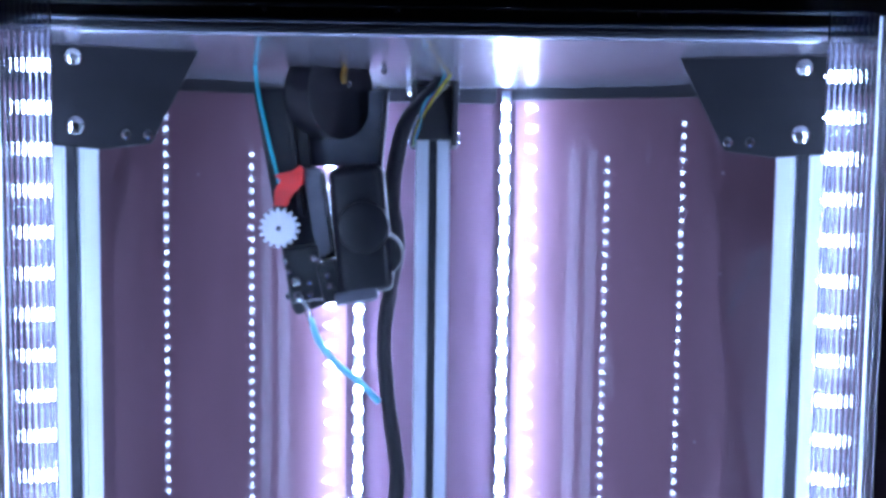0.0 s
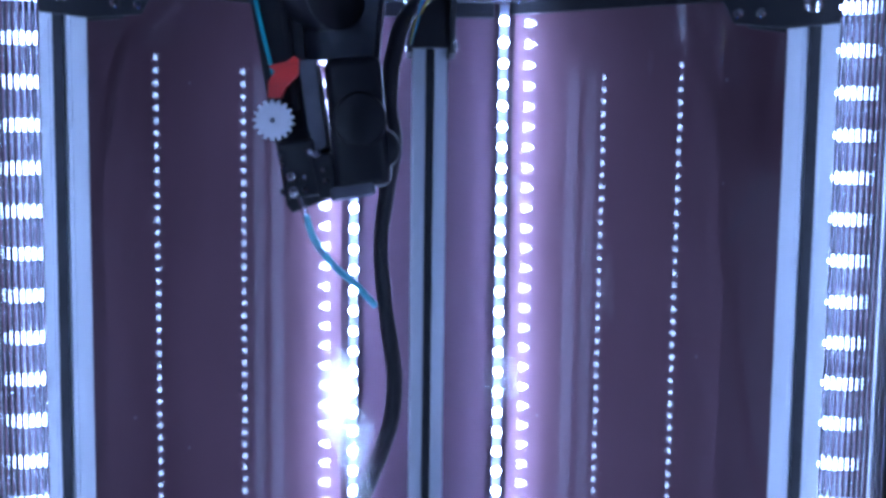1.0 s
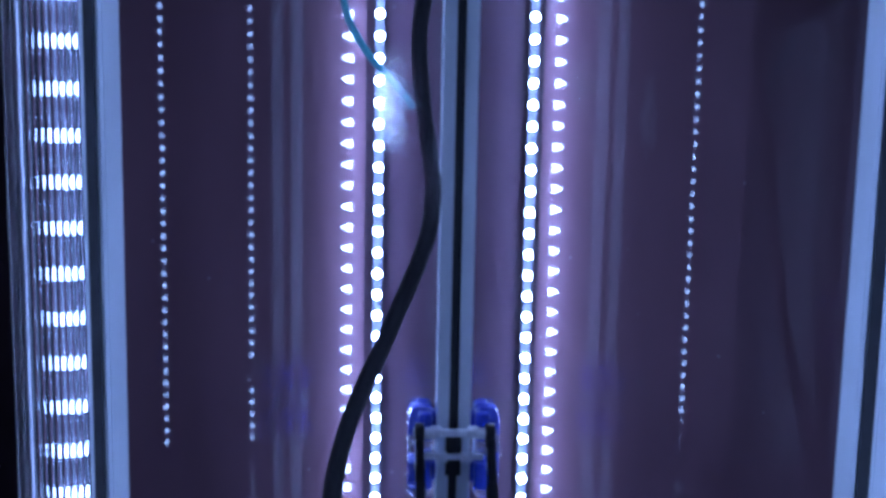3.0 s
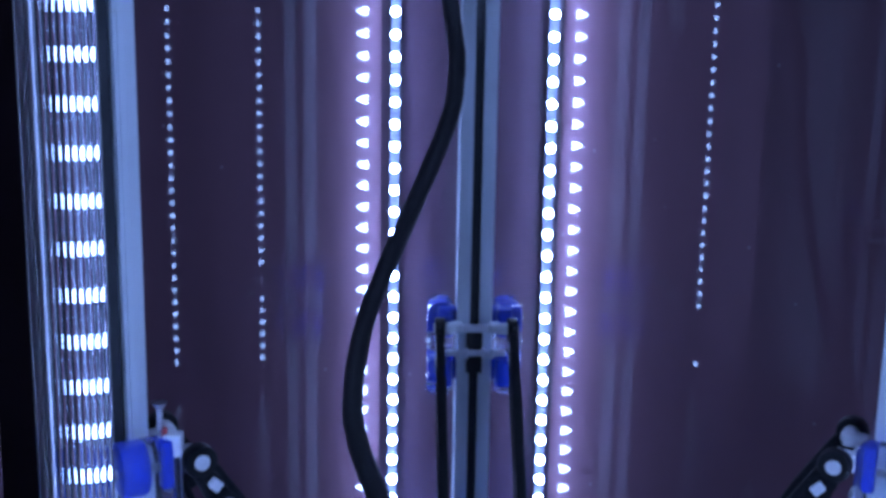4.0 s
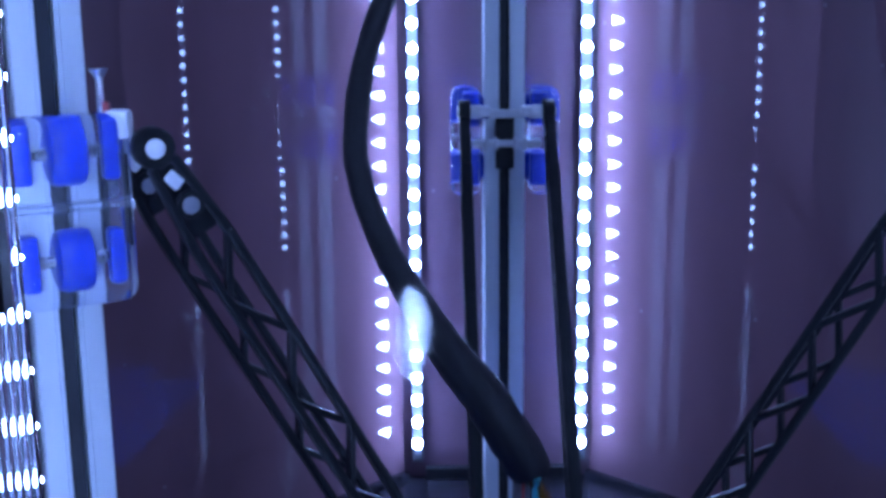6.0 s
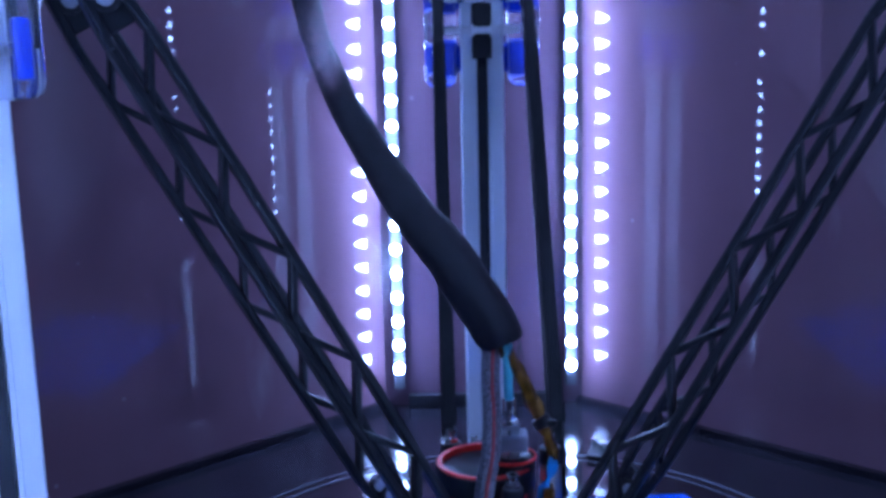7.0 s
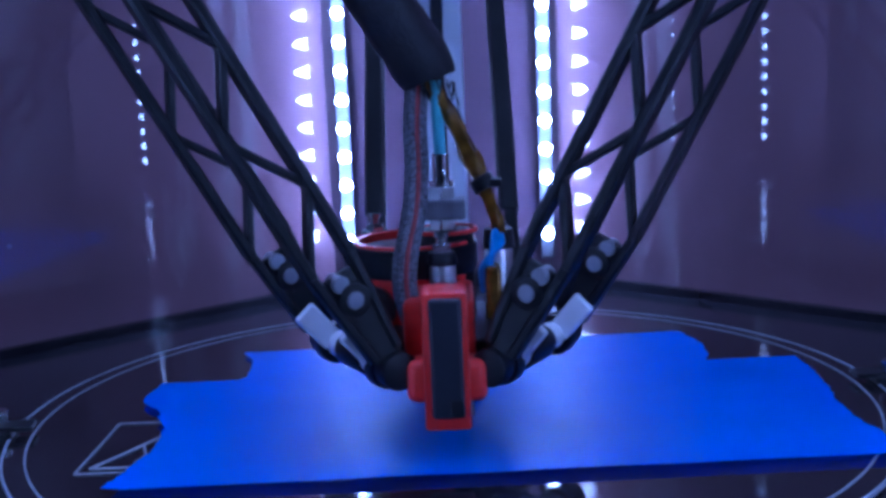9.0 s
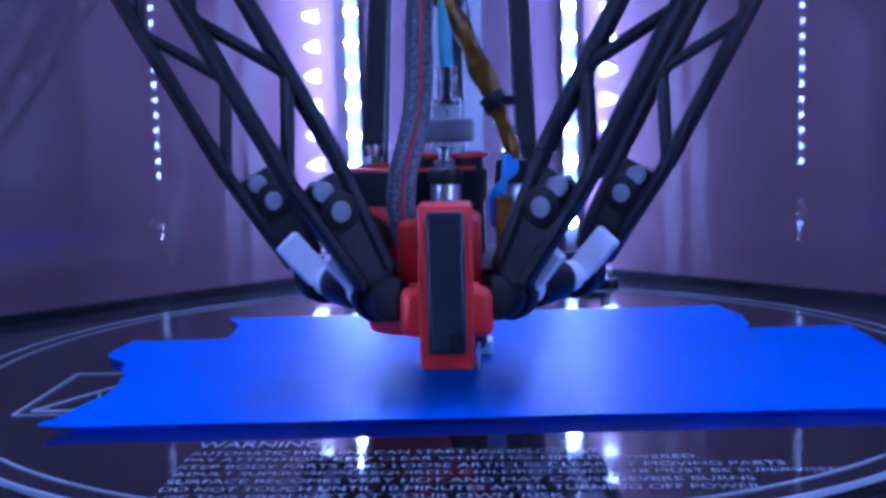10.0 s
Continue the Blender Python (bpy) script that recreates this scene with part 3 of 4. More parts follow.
def bed_clip(ang, r=0.1600):
    t = thing("bed_clip", "small black and steel clip holding the bed glass", "bed clip", (BX, 0, Z_DECK), "bed clips")
    m = Matrix.Translation((BX, 0, 0)) @ spin(ang)
    bm = merge(box(r + 0.004, 0, -0.004, 0.016, 0.012, 0.014, 0.001), box(r - 0.004, 0, 0.0030, 0.014, 0.009, 0.0018, 0.0005))
    bm.transform(m)
    part("clip_body", bm, M_BLACKP, t)
    bm = merge(rod((r + 0.001, -0.003, 0.004), (r + 0.001, -0.003, 0.0085), 0.0026, None, 12), rod((r + 0.006, 0.004, 0.004), (r + 0.006, 0.004, 0.0080), 0.0022, None, 12))
    bm.transform(m)
    part("clip_screw", bm, M_CHROME, t, "bright steel screws", smooth=True)


for ang in (188, 2, 68, 93):
    bed_clip(ang)


# ---------------------------------------------------------------- carriages
def carriage(zc, tag):
    """Clear plastic roller carriage on the rear tower; the arm pivots are at height zc."""
    t = thing("carriage", "clear plastic carriage with bright blue rollers on a tower", "carriage", (0, RT, zc), "roller carriages")
    y = RT
    zb = zc - 0.020
    # clear side shells that wrap the tower, in two halves
    for s in (-1, 1):
        sh = part("shell", box(s * 0.0245, y, zb, 0.0185, 0.042, 0.067, 0.0060, None, 4), M_CLEAR, t, "clear moulded shell", smooth=True)
        sh.visible_shadow = False
        for dz in (-0.017, 0.020):
            bm = rod((s * 0.0215, y - 0.0065, zb + dz), (s * 0.0215, y + 0.0065, zb + dz), 0.0112, None, 28, 0.0030)
            part("roller", bm, M_BLUE, t, "bright blue roller", smooth=True)
            part("axle", rod((s * 0.0215, y - 0.0120, zb + dz), (s * 0.0215, y + 0.0120, zb + dz), 0.0022, None, 12), M_STEEL, t, "steel axle", smooth=True)
            for dy in (-0.0145, 0.0145):
                part("roller_cage", box(s * 0.0215, y + dy, zb + dz, 0.0095, 0.0055, 0.020, 0.0015), M_BLUE, t, "blue roller holder", smooth=True)
        part("rib", box(s * 0.0215, y - 0.0005, zb + 0.0015, 0.010, 0.038, 0.0030, 0.0008), M_CLEAR, t, "clear cross rib").visible_shadow = False
        part("arm_pivot", rod((s * 0.0150, y - 0.030, zc), (s * 0.0225, y - 0.030, zc), 0.0042, None, 16, 0.0006), M_WHITEP, t, "white pivot socket", smooth=True)
    part("front_bar", box(0, y - 0.0225, zc - 0.002, 0.040, 0.0060, 0.0050, 0.001), M_WHITEP, t, "white cross bar")
    part("pivot_arm", merge(box(-0.0135, y - 0.0262, zc, 0.008, 0.012, 0.006, 0.001), box(0.0135, y - 0.0262, zc, 0.008, 0.012, 0.006, 0.001)), M_WHITEP, t, "white pivot carrier")
    bm = merge(box(0, y - 0.0215, zc - 0.0205, 0.044, 0.0045, 0.0040, 0.001), *[box(dx, y - 0.0225, zc - 0.0205, 0.0026, 0.004, 0.0075, 0.0006) for dx in (-0.012, -0.006, 0.006, 0.012)])
    part("belt_clamp", bm, M_WHITEP, t, "toothed white belt clamp")
    part("belt", box(0.0, y - 0.0150, zc - 0.021, 0.0115, 0.0022, 0.032, 0.0004), M_BLACK, t, "black belt end")
    for s in (-1, 1):
        screw(t, (s * 0.0122, y - 0.0256, zc - 0.002), (0, -1, 0), 0.0028, 0.0018)
    return t


for deg, zc in ((0, 0.2675), (120, 0.2862), (-120, 0.2842)):
    c = carriage(zc, deg)
    if deg:
        c.matrix_basis = spin(deg) @ Matrix.Translation((0, RT, zc))
pin = thing("limit_pin", "slim steel limit screw standing on a clear carriage", "limit screw", (-0.1585, -0.1140, 0.292))
part("pin", merge(rod((-0.1605, -0.1165, 0.292), (-0.1605, -0.1165, 0.3125), 0.0013, None, 10), rod((-0.1605, -0.1165, 0.3115), (-0.1605, -0.1165, 0.3145), 0.0016, 0.0034, 12)), M_STEEL, pin, smooth=True)
part("switch_block", box(-0.1552, -0.1150, 0.2950, 0.0085, 0.008, 0.0100, 0.0012), M_WHITEP, pin, "pale switch block", smooth=True)
part("spring_clip", box(-0.1590, -0.116, 0.2975, 0.003, 0.003, 0.011, 0.0006), M_WIRERED, pin, "dark red sleeve")

# ---------------------------------------------------------------- arms
EC = Vector((0.0020, -0.0290, 0.0310))    # middle of the effector joints
RJ, HW = 0.032, 0.0255


def arm(top_at, low_at, side, outward):
    """A moulded lattice arm from top_at to low_at; side is its joint axis, outward widens it."""
    p, q, s = Vector(top_at), Vector(low_at), Vector(side).normalized()
    z = (q - p).normalized()
    w = s.cross(z).normalized()
    L = (q - p).length
    t = thing("delta_arm", "black moulded lattice arm with white joint pins", "delta arm", tuple(q), "delta arms")
    half = 0.0073
    a0, a1 = 0.040, L - 0.040
    n = 9
    def at(d, k):
        return p + z * d + w * k
    # two rails that spread from the ends
    for k in (-1, 1):
        bm = merge(bar(at(0.006, k * 0.0042), at(a0, k * half), 0.0062, 0.0036, s, 0.0008), bar(at(a0 - 0.001, k * half), at(a1 + 0.001, k * half), 0.0070, 0.0034, s, 0.0008),
                   bar(at(a1, k * half), at(L - 0.006, k * 0.0042), 0.0054, 0.0034, s, 0.0008))
        part("rail", bm, M_BLACKP, t)
    for k in range(n):
        d0, d1 = a0 + (a1 - a0) * k / n, a0 + (a1 - a0) * (k + 1) / n
        sg = 1 if k % 2 else -1
        part("strut", bar(at(d0, sg * half), at(d1, -sg * half), 0.0046, 0.0026, s, 0.0005), M_BLACKP, t)
    # ends: eyes, pins and webs
    for base_d, sg in ((0.0, 1), (L, -1)):
        c = at(base_d, 0)
        part("eye", rod(c - s * 0.0036, c + s * 0.0036, 0.0076 if sg > 0 else 0.0061, None, 28, 0.0008), M_BLACKP, t, smooth=True)
        if sg > 0:
            part("pin", rod(c - s * 0.0043, c + s * 0.0043, 0.0036, None, 20, 0.0004), M_WHITEP, t, "white joint pin", smooth=True)
        d2 = 0.0240 if sg > 0 else 0.0270
        c2 = at(base_d + sg * d2, 0)
        part("hub", rod(c2 - s * 0.0031, c2 + s * 0.0031, 0.0054, None, 24, 0.0006), M_BLACKP, t, smooth=True)
        part("pin", rod(c2 - s * 0.0038, c2 + s * 0.0038, 0.0032 if sg > 0 else 0.0027, None, 20, 0.0004), M_PIN, t, "grey-white joint pin", smooth=True)
        part("web", bar(at(base_d + sg * 0.005, 0), at(base_d + sg * 0.036, 0.0), 0.0030, 0.0100, s, 0.0006), M_BLACKP, t)
        if sg > 0:
            part("web_insert", bar(at(base_d + 0.0105, 0.0012), at(base_d + 0.0165, -0.0008), 0.0060, 0.0052, s, 0.0006), M_WHITEP, t, "white insert")
        else:
            c3 = at(base_d - 0.0335, 0.0012)
            part("pin", rod(c3 - s * 0.0034, c3 + s * 0.0034, 0.0027, None, 20, 0.0004), M_PIN, t, "grey-white joint pin", smooth=True)
    return t


for deg, zc in ((0, 0.2675), (120, 0.2862), (-120, 0.2842)):
    out = spin(deg) @ Vector((0, 1, 0))
    tan = spin(deg) @ Vector((1, 0, 0))
    for s in (-1, 1):
        a = out * (RT - 0.030) + tan * (s * HW) + Vector((0, 0, zc))
        b = EC + out * RJ + tan * (s * HW)
        arm(a, b, tan, out)

# ---------------------------------------------------------------- effector
HEAD = Vector((-0.0065, -0.0180, -0.0045))   # the hot end, from its drawing place
eff = thing("effector", "black effector platform with red printed hot-end shroud", "effector", (EC.x, EC.y, 0.0))
ex, ey = EC.x, EC.y
part("platform", prism([(ex + 0.034 * math.cos(radians(a)), ey + 0.034 * math.sin(radians(a))) for a in (66, 114, 186, 234, 306, 354)], "z", 0.0305, 0.0370, 0.001), M_BLACKP, eff)
for deg in (0, 120, -120):
    out = spin(deg) @ Vector((0, 1, 0))
    tan = spin(deg) @ Vector((1, 0, 0))
    c = EC + out * RJ
    bm = merge(rod(c - tan * 0.020, c + tan * 0.020, 0.0046, None, 16, 0.0006), bar(c - out * 0.012 - tan * 0.0125, c - tan * 0.0125, 0.006, 0.008, tan), bar(c - out * 0.012 + tan * 0.0125, c + tan * 0.0125, 0.006, 0.008, tan))
    part("joint_mount", bm, M_WHITEP, eff, "white nylon joint mount", smooth=True)
    part("joint_plate", bar(c - tan * 0.0175 + Vector((0, 0, 0.001)) + out * 0.002, c - tan * 0.0175 + out * 0.012 + Vector((0, 0, 0.0125)), 0.0030, 0.0078, tan, 0.0006), M_WHITEP, eff, "white nylon plate")
    part("joint_plate", bar(c + tan * 0.0175 + Vector((0, 0, 0.001)) + out * 0.002, c + tan * 0.0175 + out * 0.012 + Vector((0, 0, 0.0125)), 0.0030, 0.0080, tan, 0.0006), M_WHITEP, eff, "white nylon plate")
    part("joint_core", rod(c - tan * 0.0085, c + tan * 0.0085, 0.0058, None, 16, 0.0006), M_BLACKP, eff, smooth=True)
    for s in (-1, 1):
        e0 = c + tan * s * 0.0195
        part("joint_cap", rod(e0 - tan * 0.003, e0 + tan * 0.003, 0.0072, None, 20, 0.001), M_BLACKP, eff, smooth=True)


def head_part(name, bm, *rest, **more):
    bmesh.ops.translate(bm, vec=HEAD, verts=bm.verts)
    return part(name, bm, *rest, **more)


# red shroud cup, open above
def cup(cx, cy, levels, n=40, wall=0.0022, a0=0, a1=360):
    bm = bmesh.new()
    rings = []
    prof = [(r, z) for r, z in levels] + [(r - wall, z) for r, z in levels[::-1]]
    for r, z in prof:
        rings.append([bm.verts.new((cx + r * math.cos(radians(a0 + (a1 - a0) * k / n)), cy + r * math.sin(radians(a0 + (a1 - a0) * k / n)), z)) for k in range(n)])
    for a, b in zip(rings, rings[1:] + rings[:1]):
        for k in range(n):
            bm.faces.new((a[k], a[(k + 1) % n], b[(k + 1) % n], b[k]))
    return bm
HX, HY = -0.0015, 0.004
head_part("shroud", cup(HX, HY, [(0.0150, 0.018), (0.0185, 0.031), (0.0204, 0.046), (0.0212, 0.058), (0.0214, 0.0680)]), M_RED, eff, "red printed shroud cup", smooth=True)
head_part("shroud_insert", cup(HX, HY, [(0.0216, 0.0570), (0.0221, 0.0577), (0.0221, 0.0664), (0.0216, 0.0670)], wall=0.0012), M_BLACKP, eff, "black band round the shroud", smooth=True)
head_part("shroud_lid", rod((HX, HY, 0.0615), (HX, HY, 0.0655), 0.0192, None, 36, 0.0008), M_BLACKP, eff, "black lid inside the shroud", smooth=True)
head_part("heat_sink", rod((0.0095, 0.0, 0.012), (0.0095, 0.0, 0.0715), 0.0100, None, 28, 0.0015), M_BLACKP, eff, smooth=True)
head_part("nozzle_block", box(0.0095, 0.0, 0.0105, 0.016, 0.014, 0.010, 0.001), M_STEEL, eff)
head_part("nozzle", rod((0.0095, 0.0, 0.0025), (0.0095, 0.0, 0.0065), 0.0008, 0.003, 12), M_STEEL, eff, smooth=True)
# front blower in its red frame
FX, FY = 0.0092, -0.0515
head_part("blower_frame", merge(box(FX, FY + 0.004, 0.0388, 0.0140, 0.016, 0.0430, 0.001), box(FX, FY + 0.004, 0.0320, 0.0248, 0.012, 0.0135, 0.003, None, 3),
                           box(FX - 0.002, FY + 0.0260, 0.0445, 0.0225, 0.034, 0.0215, 0.002, None, 2)), M_RED, eff, "red printed blower frame", smooth=True)
head_part("blower", box(FX + 0.0002, FY - 0.0045, 0.0402, 0.0100, 0.0040, 0.0372, 0.0012), M_BLOWER, eff, "dark grey blower fan seen edge-on")
head_part("blower_notch", box(FX + 0.0028, FY - 0.0066, 0.0248, 0.0040, 0.0006, 0.0055, 0.0002), M_BLACK, eff)
# three posts with black collars and bright finials
for px, py, zt, low, r in ((0.0088, -0.0290, 0.0745, 0.0645, 0.0043), (-0.0165, 0.0270, 0.0740, 0.0605, 0.0046), (0.0285, 0.0170, 0.0745, 0.0615, 0.0050)):
    head_part("post", rod((px, py, 0.034), (px, py, low), r, None, 24, 0.0005), M_STEEL, eff, "polished steel post", smooth=True)
    head_part("collar", rod((px, py, low - 0.0003), (px, py, zt - 0.0060), r + 0.0008, r + 0.0002, 24, 0.0006), M_BLACKP, eff, "black collar", smooth=True)
    head_part("finial", merge(rod((px, py, zt - 0.0062), (px, py, zt - 0.0038), 0.0034, None, 6), rod((px, py, zt - 0.0038), (px, py, zt), 0.0018, None, 14), rod((px, py, zt - 0.0012), (px, py, zt), 0.0026, None, 14)), M_CHROME, eff, "bright screw and nut", smooth=True)
head_part("red_arch", cup(0.0095, 0.0, [(0.0112, 0.0706), (0.0114, 0.0708), (0.0114, 0.0716), (0.0112, 0.0718)], wall=0.0010), M_RED, eff, "red rim round the black heat sink", smooth=True)
head_part("root_lug", rod((-0.0160, -0.0150, 0.0470), (-0.0145, -0.0195, 0.0470), 0.0085, 0.0075, 24, 0.001), M_BLACKP, eff, "black round lug", smooth=True)
head_part("fitting_block", merge(box(0.0095, 0.000, 0.0785, 0.0150, 0.0120, 0.0070, 0.001)), M_PIN, eff, "greyish block under the tube fitting")
head_part("fitting_base", rod((0.0090, 0.0, 0.0700), (0.0090, 0.0, 0.0860), 0.0050, None, 6), M_STEEL, eff, "hexagonal steel fitting base")
head_part("fitting", merge(rod((0.0090, 0.0, 0.0858), (0.0090, 0.0, 0.0880), 0.0042, None, 24, 0.0004), rod((0.0090, 0.0, 0.0880), (0.0090, 0.0, 0.0975), 0.0030, None, 24, 0.0004)), M_CHROME, eff, "bright tube fitting", smooth=True)
head_part("tube_end", rod((0.0090, 0.0, 0.0965), (0.0085, 0.001, 0.1220), 0.0021, None, 14), M_TEAL, eff, "pale teal tube end", smooth=True)
head_part("amber_block", box(0.0255, -0.006, 0.0465, 0.0055, 0.009, 0.026, 0.0015), M_KAPTON, eff, "amber film wrapped bundle")

# ---------------------------------------------------------------- cables
slv = thing("cable_sleeve", "black braided cable sleeve hanging in a long curve", "cable sleeve", (-0.001, -0.013, 0.117))
part("sleeve", tube([(0.0040, 0.1180, 0.7136, 0.0050), (-0.0100, 0.1000, 0.6979, 0.0052), (-0.0218, 0.0900, 0.6803, 0.0054), (-0.0287, 0.0800, 0.6382, 0.0056), (-0.0253, 0.0750, 0.6073, 0.0056),
                     (-0.0290, 0.0700, 0.5784, 0.0050), (-0.0326, 0.0680, 0.5451, 0.0047), (-0.0299, 0.0670, 0.5079, 0.0048), (-0.0240, 0.0610, 0.4674, 0.0049), (-0.0236, 0.0570, 0.4472, 0.0050),
                     (-0.0283, 0.0520, 0.4227, 0.0050), (-0.0495, 0.0380, 0.3727, 0.0052), (-0.0652, 0.0260, 0.3384, 0.0053), (-0.0748, 0.0170, 0.3120, 0.0054), (-0.0795, 0.0100, 0.2846, 0.0056),
                     (-0.0790, 0.0030, 0.2591, 0.0058), (-0.0665, -0.0030, 0.2233, 0.0066), (-0.0410, -0.0090, 0.1800, 0.0090), (-0.0205, -0.0120, 0.1530, 0.0106), (-0.0035, -0.0130, 0.1240, 0.0108),
                     (-0.0005, -0.0130, 0.1175, 0.0096)], 8, 18, 0.10), M_SLEEVE, slv, smooth=True)
ends = random.Random(4)
for k in range(26):
    a = k * 2 * math.pi / 26
    c = Vector((-0.0010 + 0.0094 * math.cos(a), -0.0132 + 0.0096 * math.sin(a), 0.1205 - 0.004 * math.cos(a)))
    part("frayed_end", rod(c, c + Vector((ends.uniform(-0.002, 0.003), ends.uniform(-0.002, 0.002), -ends.uniform(0.004, 0.010))), 0.0003, 0.0002, 5), M_SLEEVE, slv)

wir = thing("wire_loom", "grey braided wires with a red thread running into the effector", "wires", (0.0, -0.03, 0.042))
for dx, dy, mat, r in ((0, 0, M_WIRE, 0.0021), (0.0034, 0.001, M_WIRE, 0.0019), (0.0017, -0.0012, M_WIRERED, 0.0009), (-0.0014, 0.0014, M_WIRE, 0.0016)):
    head_part("wire", tube([(0.0015 + dx, 0.006 + dy, 0.128, r), (0.0000 + dx, -0.004 + dy, 0.108, r), (0.0002 + dx, -0.012 + dy, 0.094, r), (-0.0010 + dx, -0.022 + dy, 0.080, r),
                       (-0.0042 + dx, -0.030 + dy, 0.066, r), (-0.0040 + dx, -0.035 + dy, 0.054, r), (0.0005 + dx, -0.036 + dy, 0.041, r)], 8, 10), mat, wir, smooth=True)
kap = thing("amber_loom", "crumpled amber film wrapped round effector wires", "wires", (0.028, 0, 0.06))
head_part("film", tube([(0.0050, 0.004, 0.128, 0.0026), (0.0085, 0.002, 0.1180, 0.0031), (0.0160, 0.001, 0.1030, 0.0030), (0.0205, 0.0, 0.0930, 0.0032), (0.0234, 0.0, 0.0860, 0.0027), (0.0270, 0.0, 0.0760, 0.0026), (0.0284, 0.0, 0.0690, 0.0024)], 8, 12, 0.45), M_KAPTON, kap, smooth=True)
head_part("cable_tie", merge(rod((0.0222, 0.0005, 0.0885), (0.0245, -0.0005, 0.0845), 0.0042, None, 16, 0.0004), box(0.0275, -0.003, 0.087, 0.004, 0.003, 0.003, 0.0005)), M_BLACKP, kap, "black cable tie", smooth=True)
for k in range(4):
    head_part("blue_wire", tube([(0.0285, 0.001 * k, 0.0700, 0.0009), (0.0290 - 0.001 * k, -0.005, 0.0665 + 0.001 * k, 0.0009), (0.0250, -0.008, 0.0630 - 0.001 * k, 0.0009), (0.0215 + 0.001 * k, -0.007, 0.0580, 0.0009), (0.0220, -0.006, 0.0500, 0.0009)], 6, 8), M_WIREBLUE, kap, "blue insulated wire", smooth=True)

# ---------------------------------------------------------------- extruder under the top board
ext = thing("extruder", "black filament extruder hanging under the top board", "extruder", (-0.07, 0.04, Z_TOP))
part("side_plate", prism([(-0.1115, Z_TOP), (-0.0800, Z_TOP), (-0.0780, 0.6700), (-0.0690, 0.6660), (-0.0590, 0.5960), (-0.0620, 0.5880), (-0.0845, 0.5790), (-0.0880, 0.5830)], "y", 0.028, 0.050, 0.001), M_BLACKP, ext, "black slanted side plate")
part("inner_rib", prism([(-0.0935, Z_TOP), (-0.0895, Z_TOP), (-0.0800, 0.640), (-0.0835, 0.640)], "y", 0.0235, 0.0285, 0.0006), M_BLACKP, ext)
part("back_plate", prism([(-0.0810, Z_TOP), (-0.0310, Z_TOP), (-0.0345, 0.6700), (-0.0780, 0.6700)], "y", 0.046, 0.052, 0.0008), M_DARKGREY, ext, "dark grey-violet back plate")
part("right_rail", prism([(-0.0330, Z_TOP), (-0.0300, Z_TOP), (-0.0345, 0.662), (-0.0375, 0.662)], "y", 0.024, 0.050, 0.0006), M_BLACKP, ext)
bm = rod((0, -0.010, 0), (0, 0.010, 0), 0.0285, None, 48, 0.001)
bm.transform(Matrix.Translation((-0.0660, 0.034, 0.7150)) @ spin(50))
part("motor_disc", bm, M_BLACK, ext, "round black motor face", smooth=True)
part("motor", box(-0.0455, 0.030, 0.6330, 0.0330, 0.042, 0.0760, 0.006, Matrix.Rotation(radians(-6), 4, "Y"), 4), M_BLACKP, ext, "black stepper motor body", smooth=True)
bm = rod((-0.0440, 0.0055, 0.6350), (-0.0440, 0.0125, 0.6350), 0.0155, None, 40, 0.002)
part("motor_cap", bm, M_BLACKP, ext, smooth=True)
part("motor_bulge", rod((-0.0330, 0.012, 0.6180), (-0.0330, 0.046, 0.6180), 0.0125, None, 32, 0.003), M_BLACKP, ext, smooth=True)
part("motor_foot", box(-0.0480, 0.024, 0.5935, 0.0260, 0.030, 0.0080, 0.002, Matrix.Rotation(radians(-10), 4, "Y")), M_DARKGREY, ext)
part("tension_arm", prism([(-0.0805, 0.6690), (-0.0700, 0.6690), (-0.0630, 0.6190), (-0.0700, 0.6150), (-0.0745, 0.6300)], "y", 0.018, 0.0285, 0.0008), M_DARKGREY, ext, "grey tension arm")
part("idler_block", box(-0.0795, 0.0215, 0.6060, 0.0210, 0.014, 0.0330, 0.0015, Matrix.Rotation(radians(-8), 4, "Y")), M_BLACKP, ext)
part("clamp_block", box(-0.0640, 0.0200, 0.6020, 0.0125, 0.014, 0.0260, 0.0015, Matrix.Rotation(radians(-12), 4, "Y")), M_BLACKP, ext)


def gear(cx, cy, cz, r, n, thick):
    pts = []
    for k in range(n):
        for f, rr in ((0.0, 0.82), (0.22, 0.84), (0.34, 1.0), (0.66, 1.0), (0.78, 0.84)):
            a = 2 * math.pi * (k + f) / n
            pts.append((cx + r * rr * math.cos(a), cz + r * rr * math.sin(a)))
    return prism(pts, "y", cy - thick / 2, cy + thick / 2)


g = part("gear", gear(-0.0935, 0.0100, 0.6340, 0.0118, 17, 0.0060), M_WHITEP, ext, "white toothed gear wheel")
part("gear_hub", rod((-0.0935, 0.0045, 0.6340), (-0.0935, 0.0072, 0.6340), 0.0050, 0.0044, 20), M_WHITEP, g, smooth=True)
part("gear_shaft", rod((-0.0935, 0.0035, 0.6340), (-0.0935, 0.0300, 0.6340), 0.0015, None, 12), M_DARKGREY, g, smooth=True)
part("lever", prism([(-0.0975, 0.6465), (-0.0895, 0.6465), (-0.0880, 0.6525), (-0.0800, 0.6600), (-0.0795, 0.6690), (-0.0822, 0.6712), (-0.0862, 0.6670), (-0.0960, 0.6655), (-0.0965, 0.6640), (-0.0925, 0.6620), (-0.0970, 0.6560)], "y", 0.0130, 0.0200, 0.0006), M_RED, ext, "red printed lever")
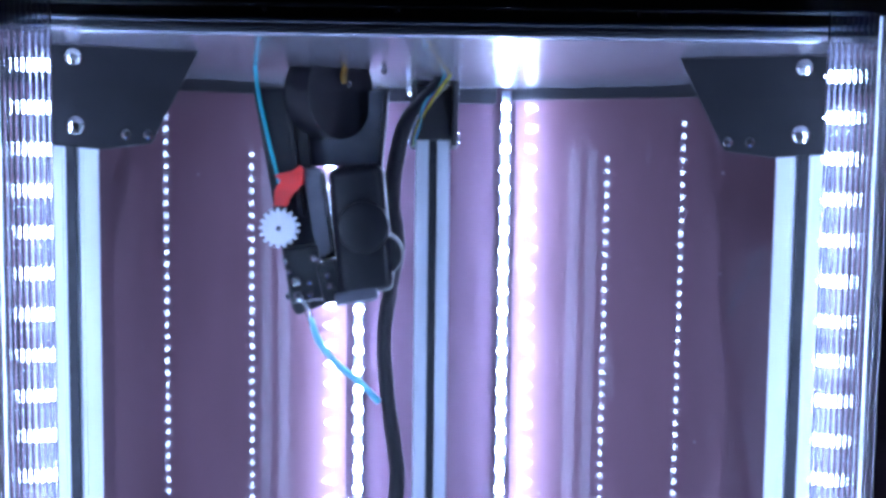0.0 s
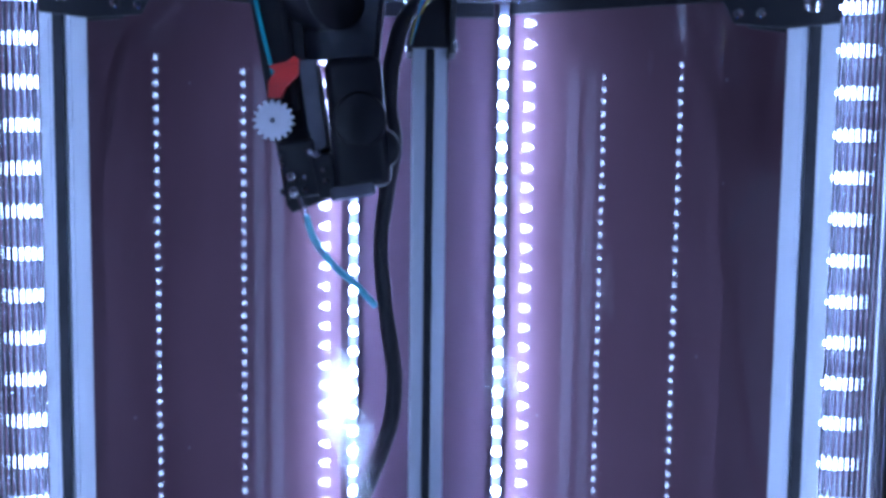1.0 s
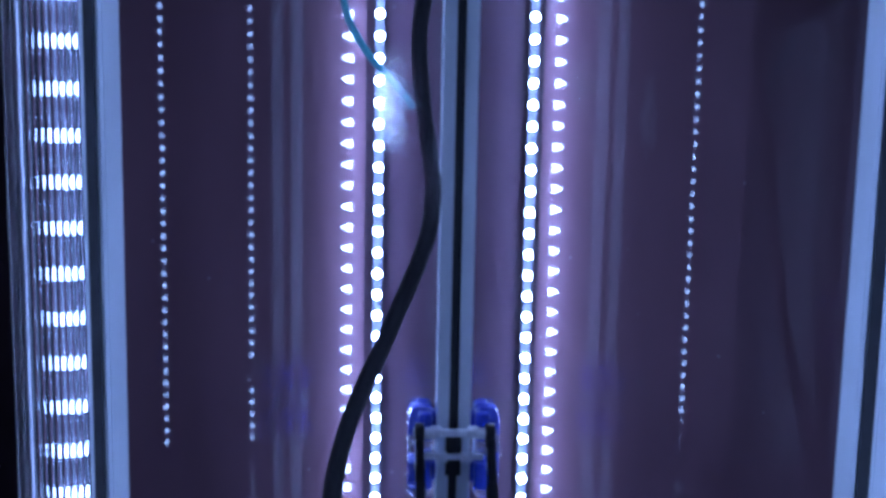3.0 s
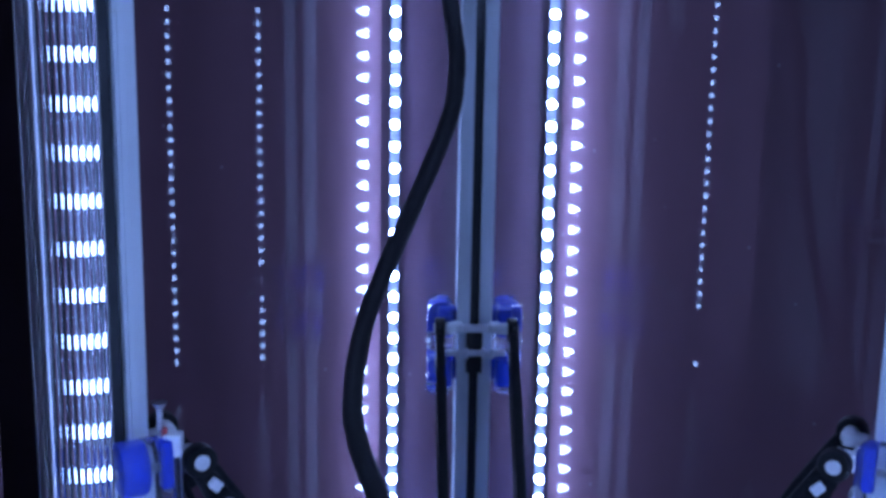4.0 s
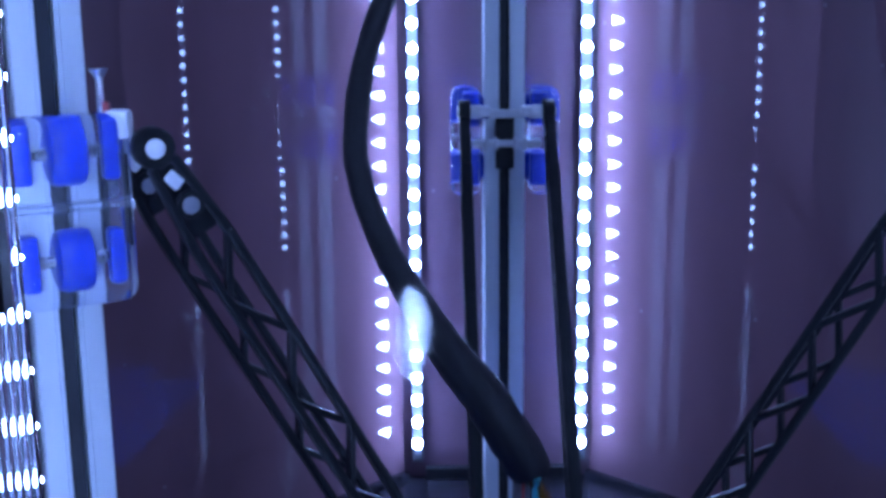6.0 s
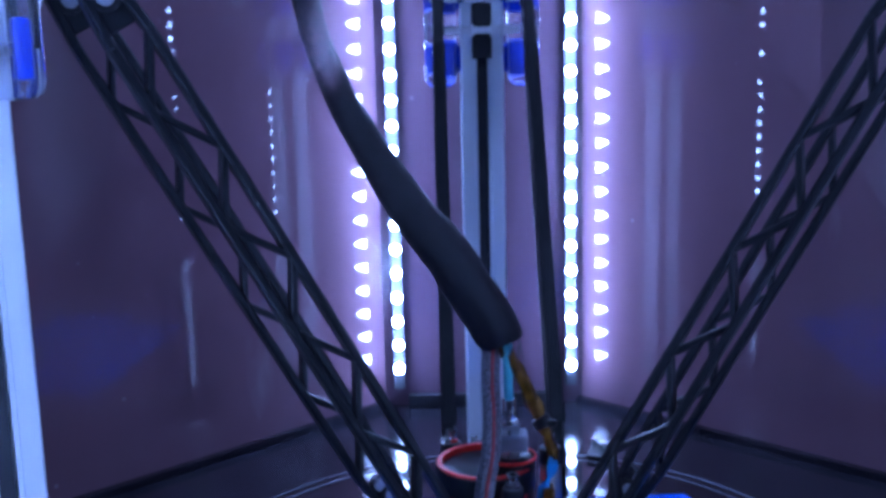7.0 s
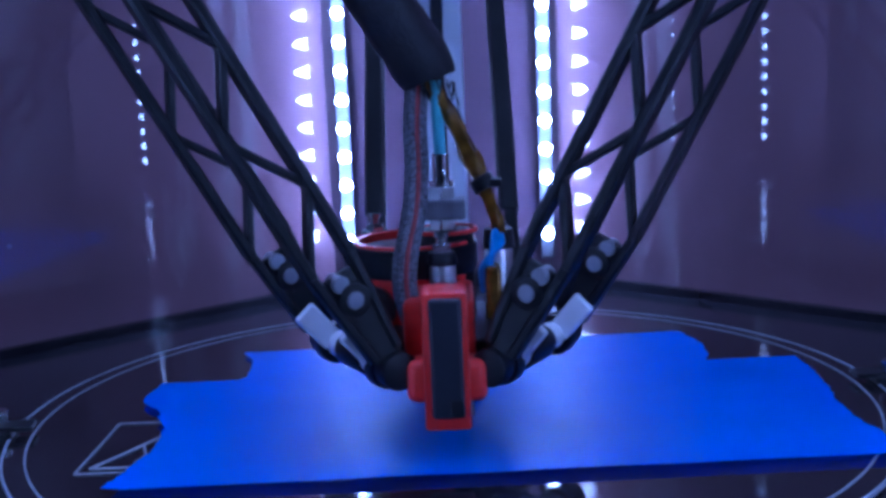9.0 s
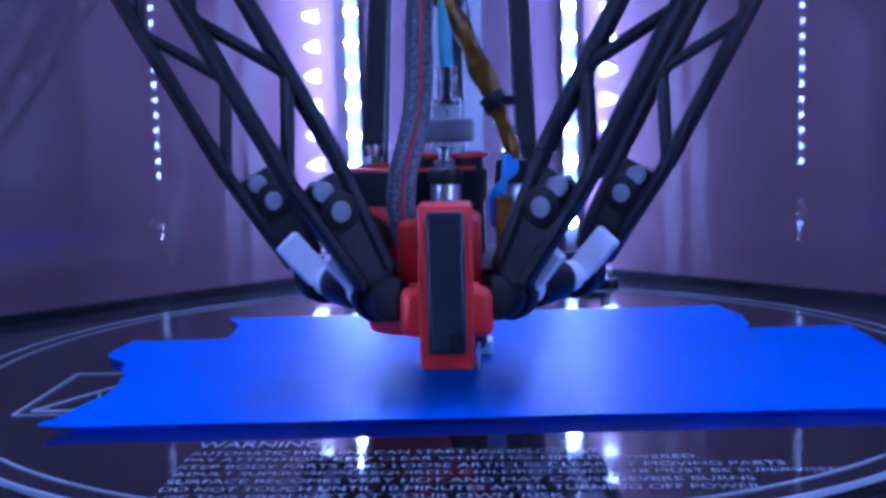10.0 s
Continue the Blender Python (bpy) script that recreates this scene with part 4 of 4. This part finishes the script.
for bx, bz, r in ((-0.0695, 0.6150, 0.0026), (-0.0730, 0.6160, 0.0024), (-0.0842, 0.6015, 0.0030), (-0.0825, 0.5925, 0.0030), (-0.0905, 0.6135, 0.0020), (-0.0885, 0.6075, 0.0018), (-0.0890, 0.5925, 0.0020),
                  (-0.0655, 0.6060, 0.0019), (-0.0640, 0.5995, 0.0020), (-0.0760, 0.6015, 0.0018), (-0.0755, 0.5940, 0.0018)):
    screw(ext, (bx, 0.0135 if bx < -0.062 else 0.0125, bz), (0, -1, 0.25), r, 0.0022)
for bx, by, bz in ((-0.0735, 0.026, 0.7370 - 0.012), (-0.0500, 0.043, 0.7000), (-0.0520, 0.043, 0.7010), (-0.0545, 0.030, 0.7195), (-0.0330, 0.0235, 0.7270), (-0.0900, 0.0230, 0.7200)):
    screw(ext, (bx, by, bz), (0.2, -1, 0), 0.0022, 0.0025)
part("outlet", rod((-0.0800, 0.0180, 0.5925), (-0.0752, 0.0220, 0.5745), 0.0024, 0.0018, 16), M_CLEAR, ext, "clear outlet tube", smooth=True).visible_shadow = False
ext.location.z -= 0.0126
tub = thing("feed_tube", "thin pale teal feed tube from the extruder into the sleeve", "tube", (-0.036, 0.065, 0.520))
tub_pts = [(-0.0758, 0.0215, 0.5655, 0.0018), (-0.0715, 0.0270, 0.5510, 0.0020), (-0.0612, 0.0400, 0.5345, 0.0020), (-0.0475, 0.0540, 0.5198, 0.0020), (-0.0360, 0.0640, 0.5055, 0.0020)]
part("tube", tube(tub_pts, 8, 12), M_TEAL, tub, smooth=True)
fil = thing("filament", "cyan filament strand running down into the extruder", "filament", (-0.095, 0.02, 0.664))
part("strand", tube([(-0.1095, 0.0240, Z_TOP, 0.0011), (-0.1075, 0.0230, 0.7010, 0.0011), (-0.1020, 0.0210, 0.6760, 0.0011), (-0.0945, 0.0180, 0.6470, 0.0011)], 6, 8), M_FILAMENT, fil, smooth=True)
amb = thing("amber_wire", "short amber wrapped wire at the top board", "wires", (-0.056, 0.02, Z_TOP))
part("wire", tube([(-0.0560, 0.020, Z_TOP, 0.0020), (-0.0565, 0.020, 0.7115, 0.0022), (-0.0560, 0.019, 0.7065, 0.0018)], 6, 8, 0.3), M_KAPTON, amb, smooth=True)
lom = thing("coloured_wires", "thin yellow, red, blue and green wires at the rear tower head", "wires", (0.0, 0.11, Z_TOP))
for k, mat in enumerate((M_WIREYEL, M_WIRERED, M_WIREBLUE, M_TEAL)):
    o = 0.0013 * k
    part("wire", tube([(0.0090 - o, 0.088, Z_TOP, 0.0008), (0.0040 - o, 0.086, 0.7105 - o, 0.0008), (-0.0040 - o, 0.083, 0.6980, 0.0008), (-0.0120 + 0.3 * o, 0.081, 0.6840, 0.0007), (-0.0150, 0.082, 0.6700, 0.0006)], 6, 6), mat, lom, smooth=True)
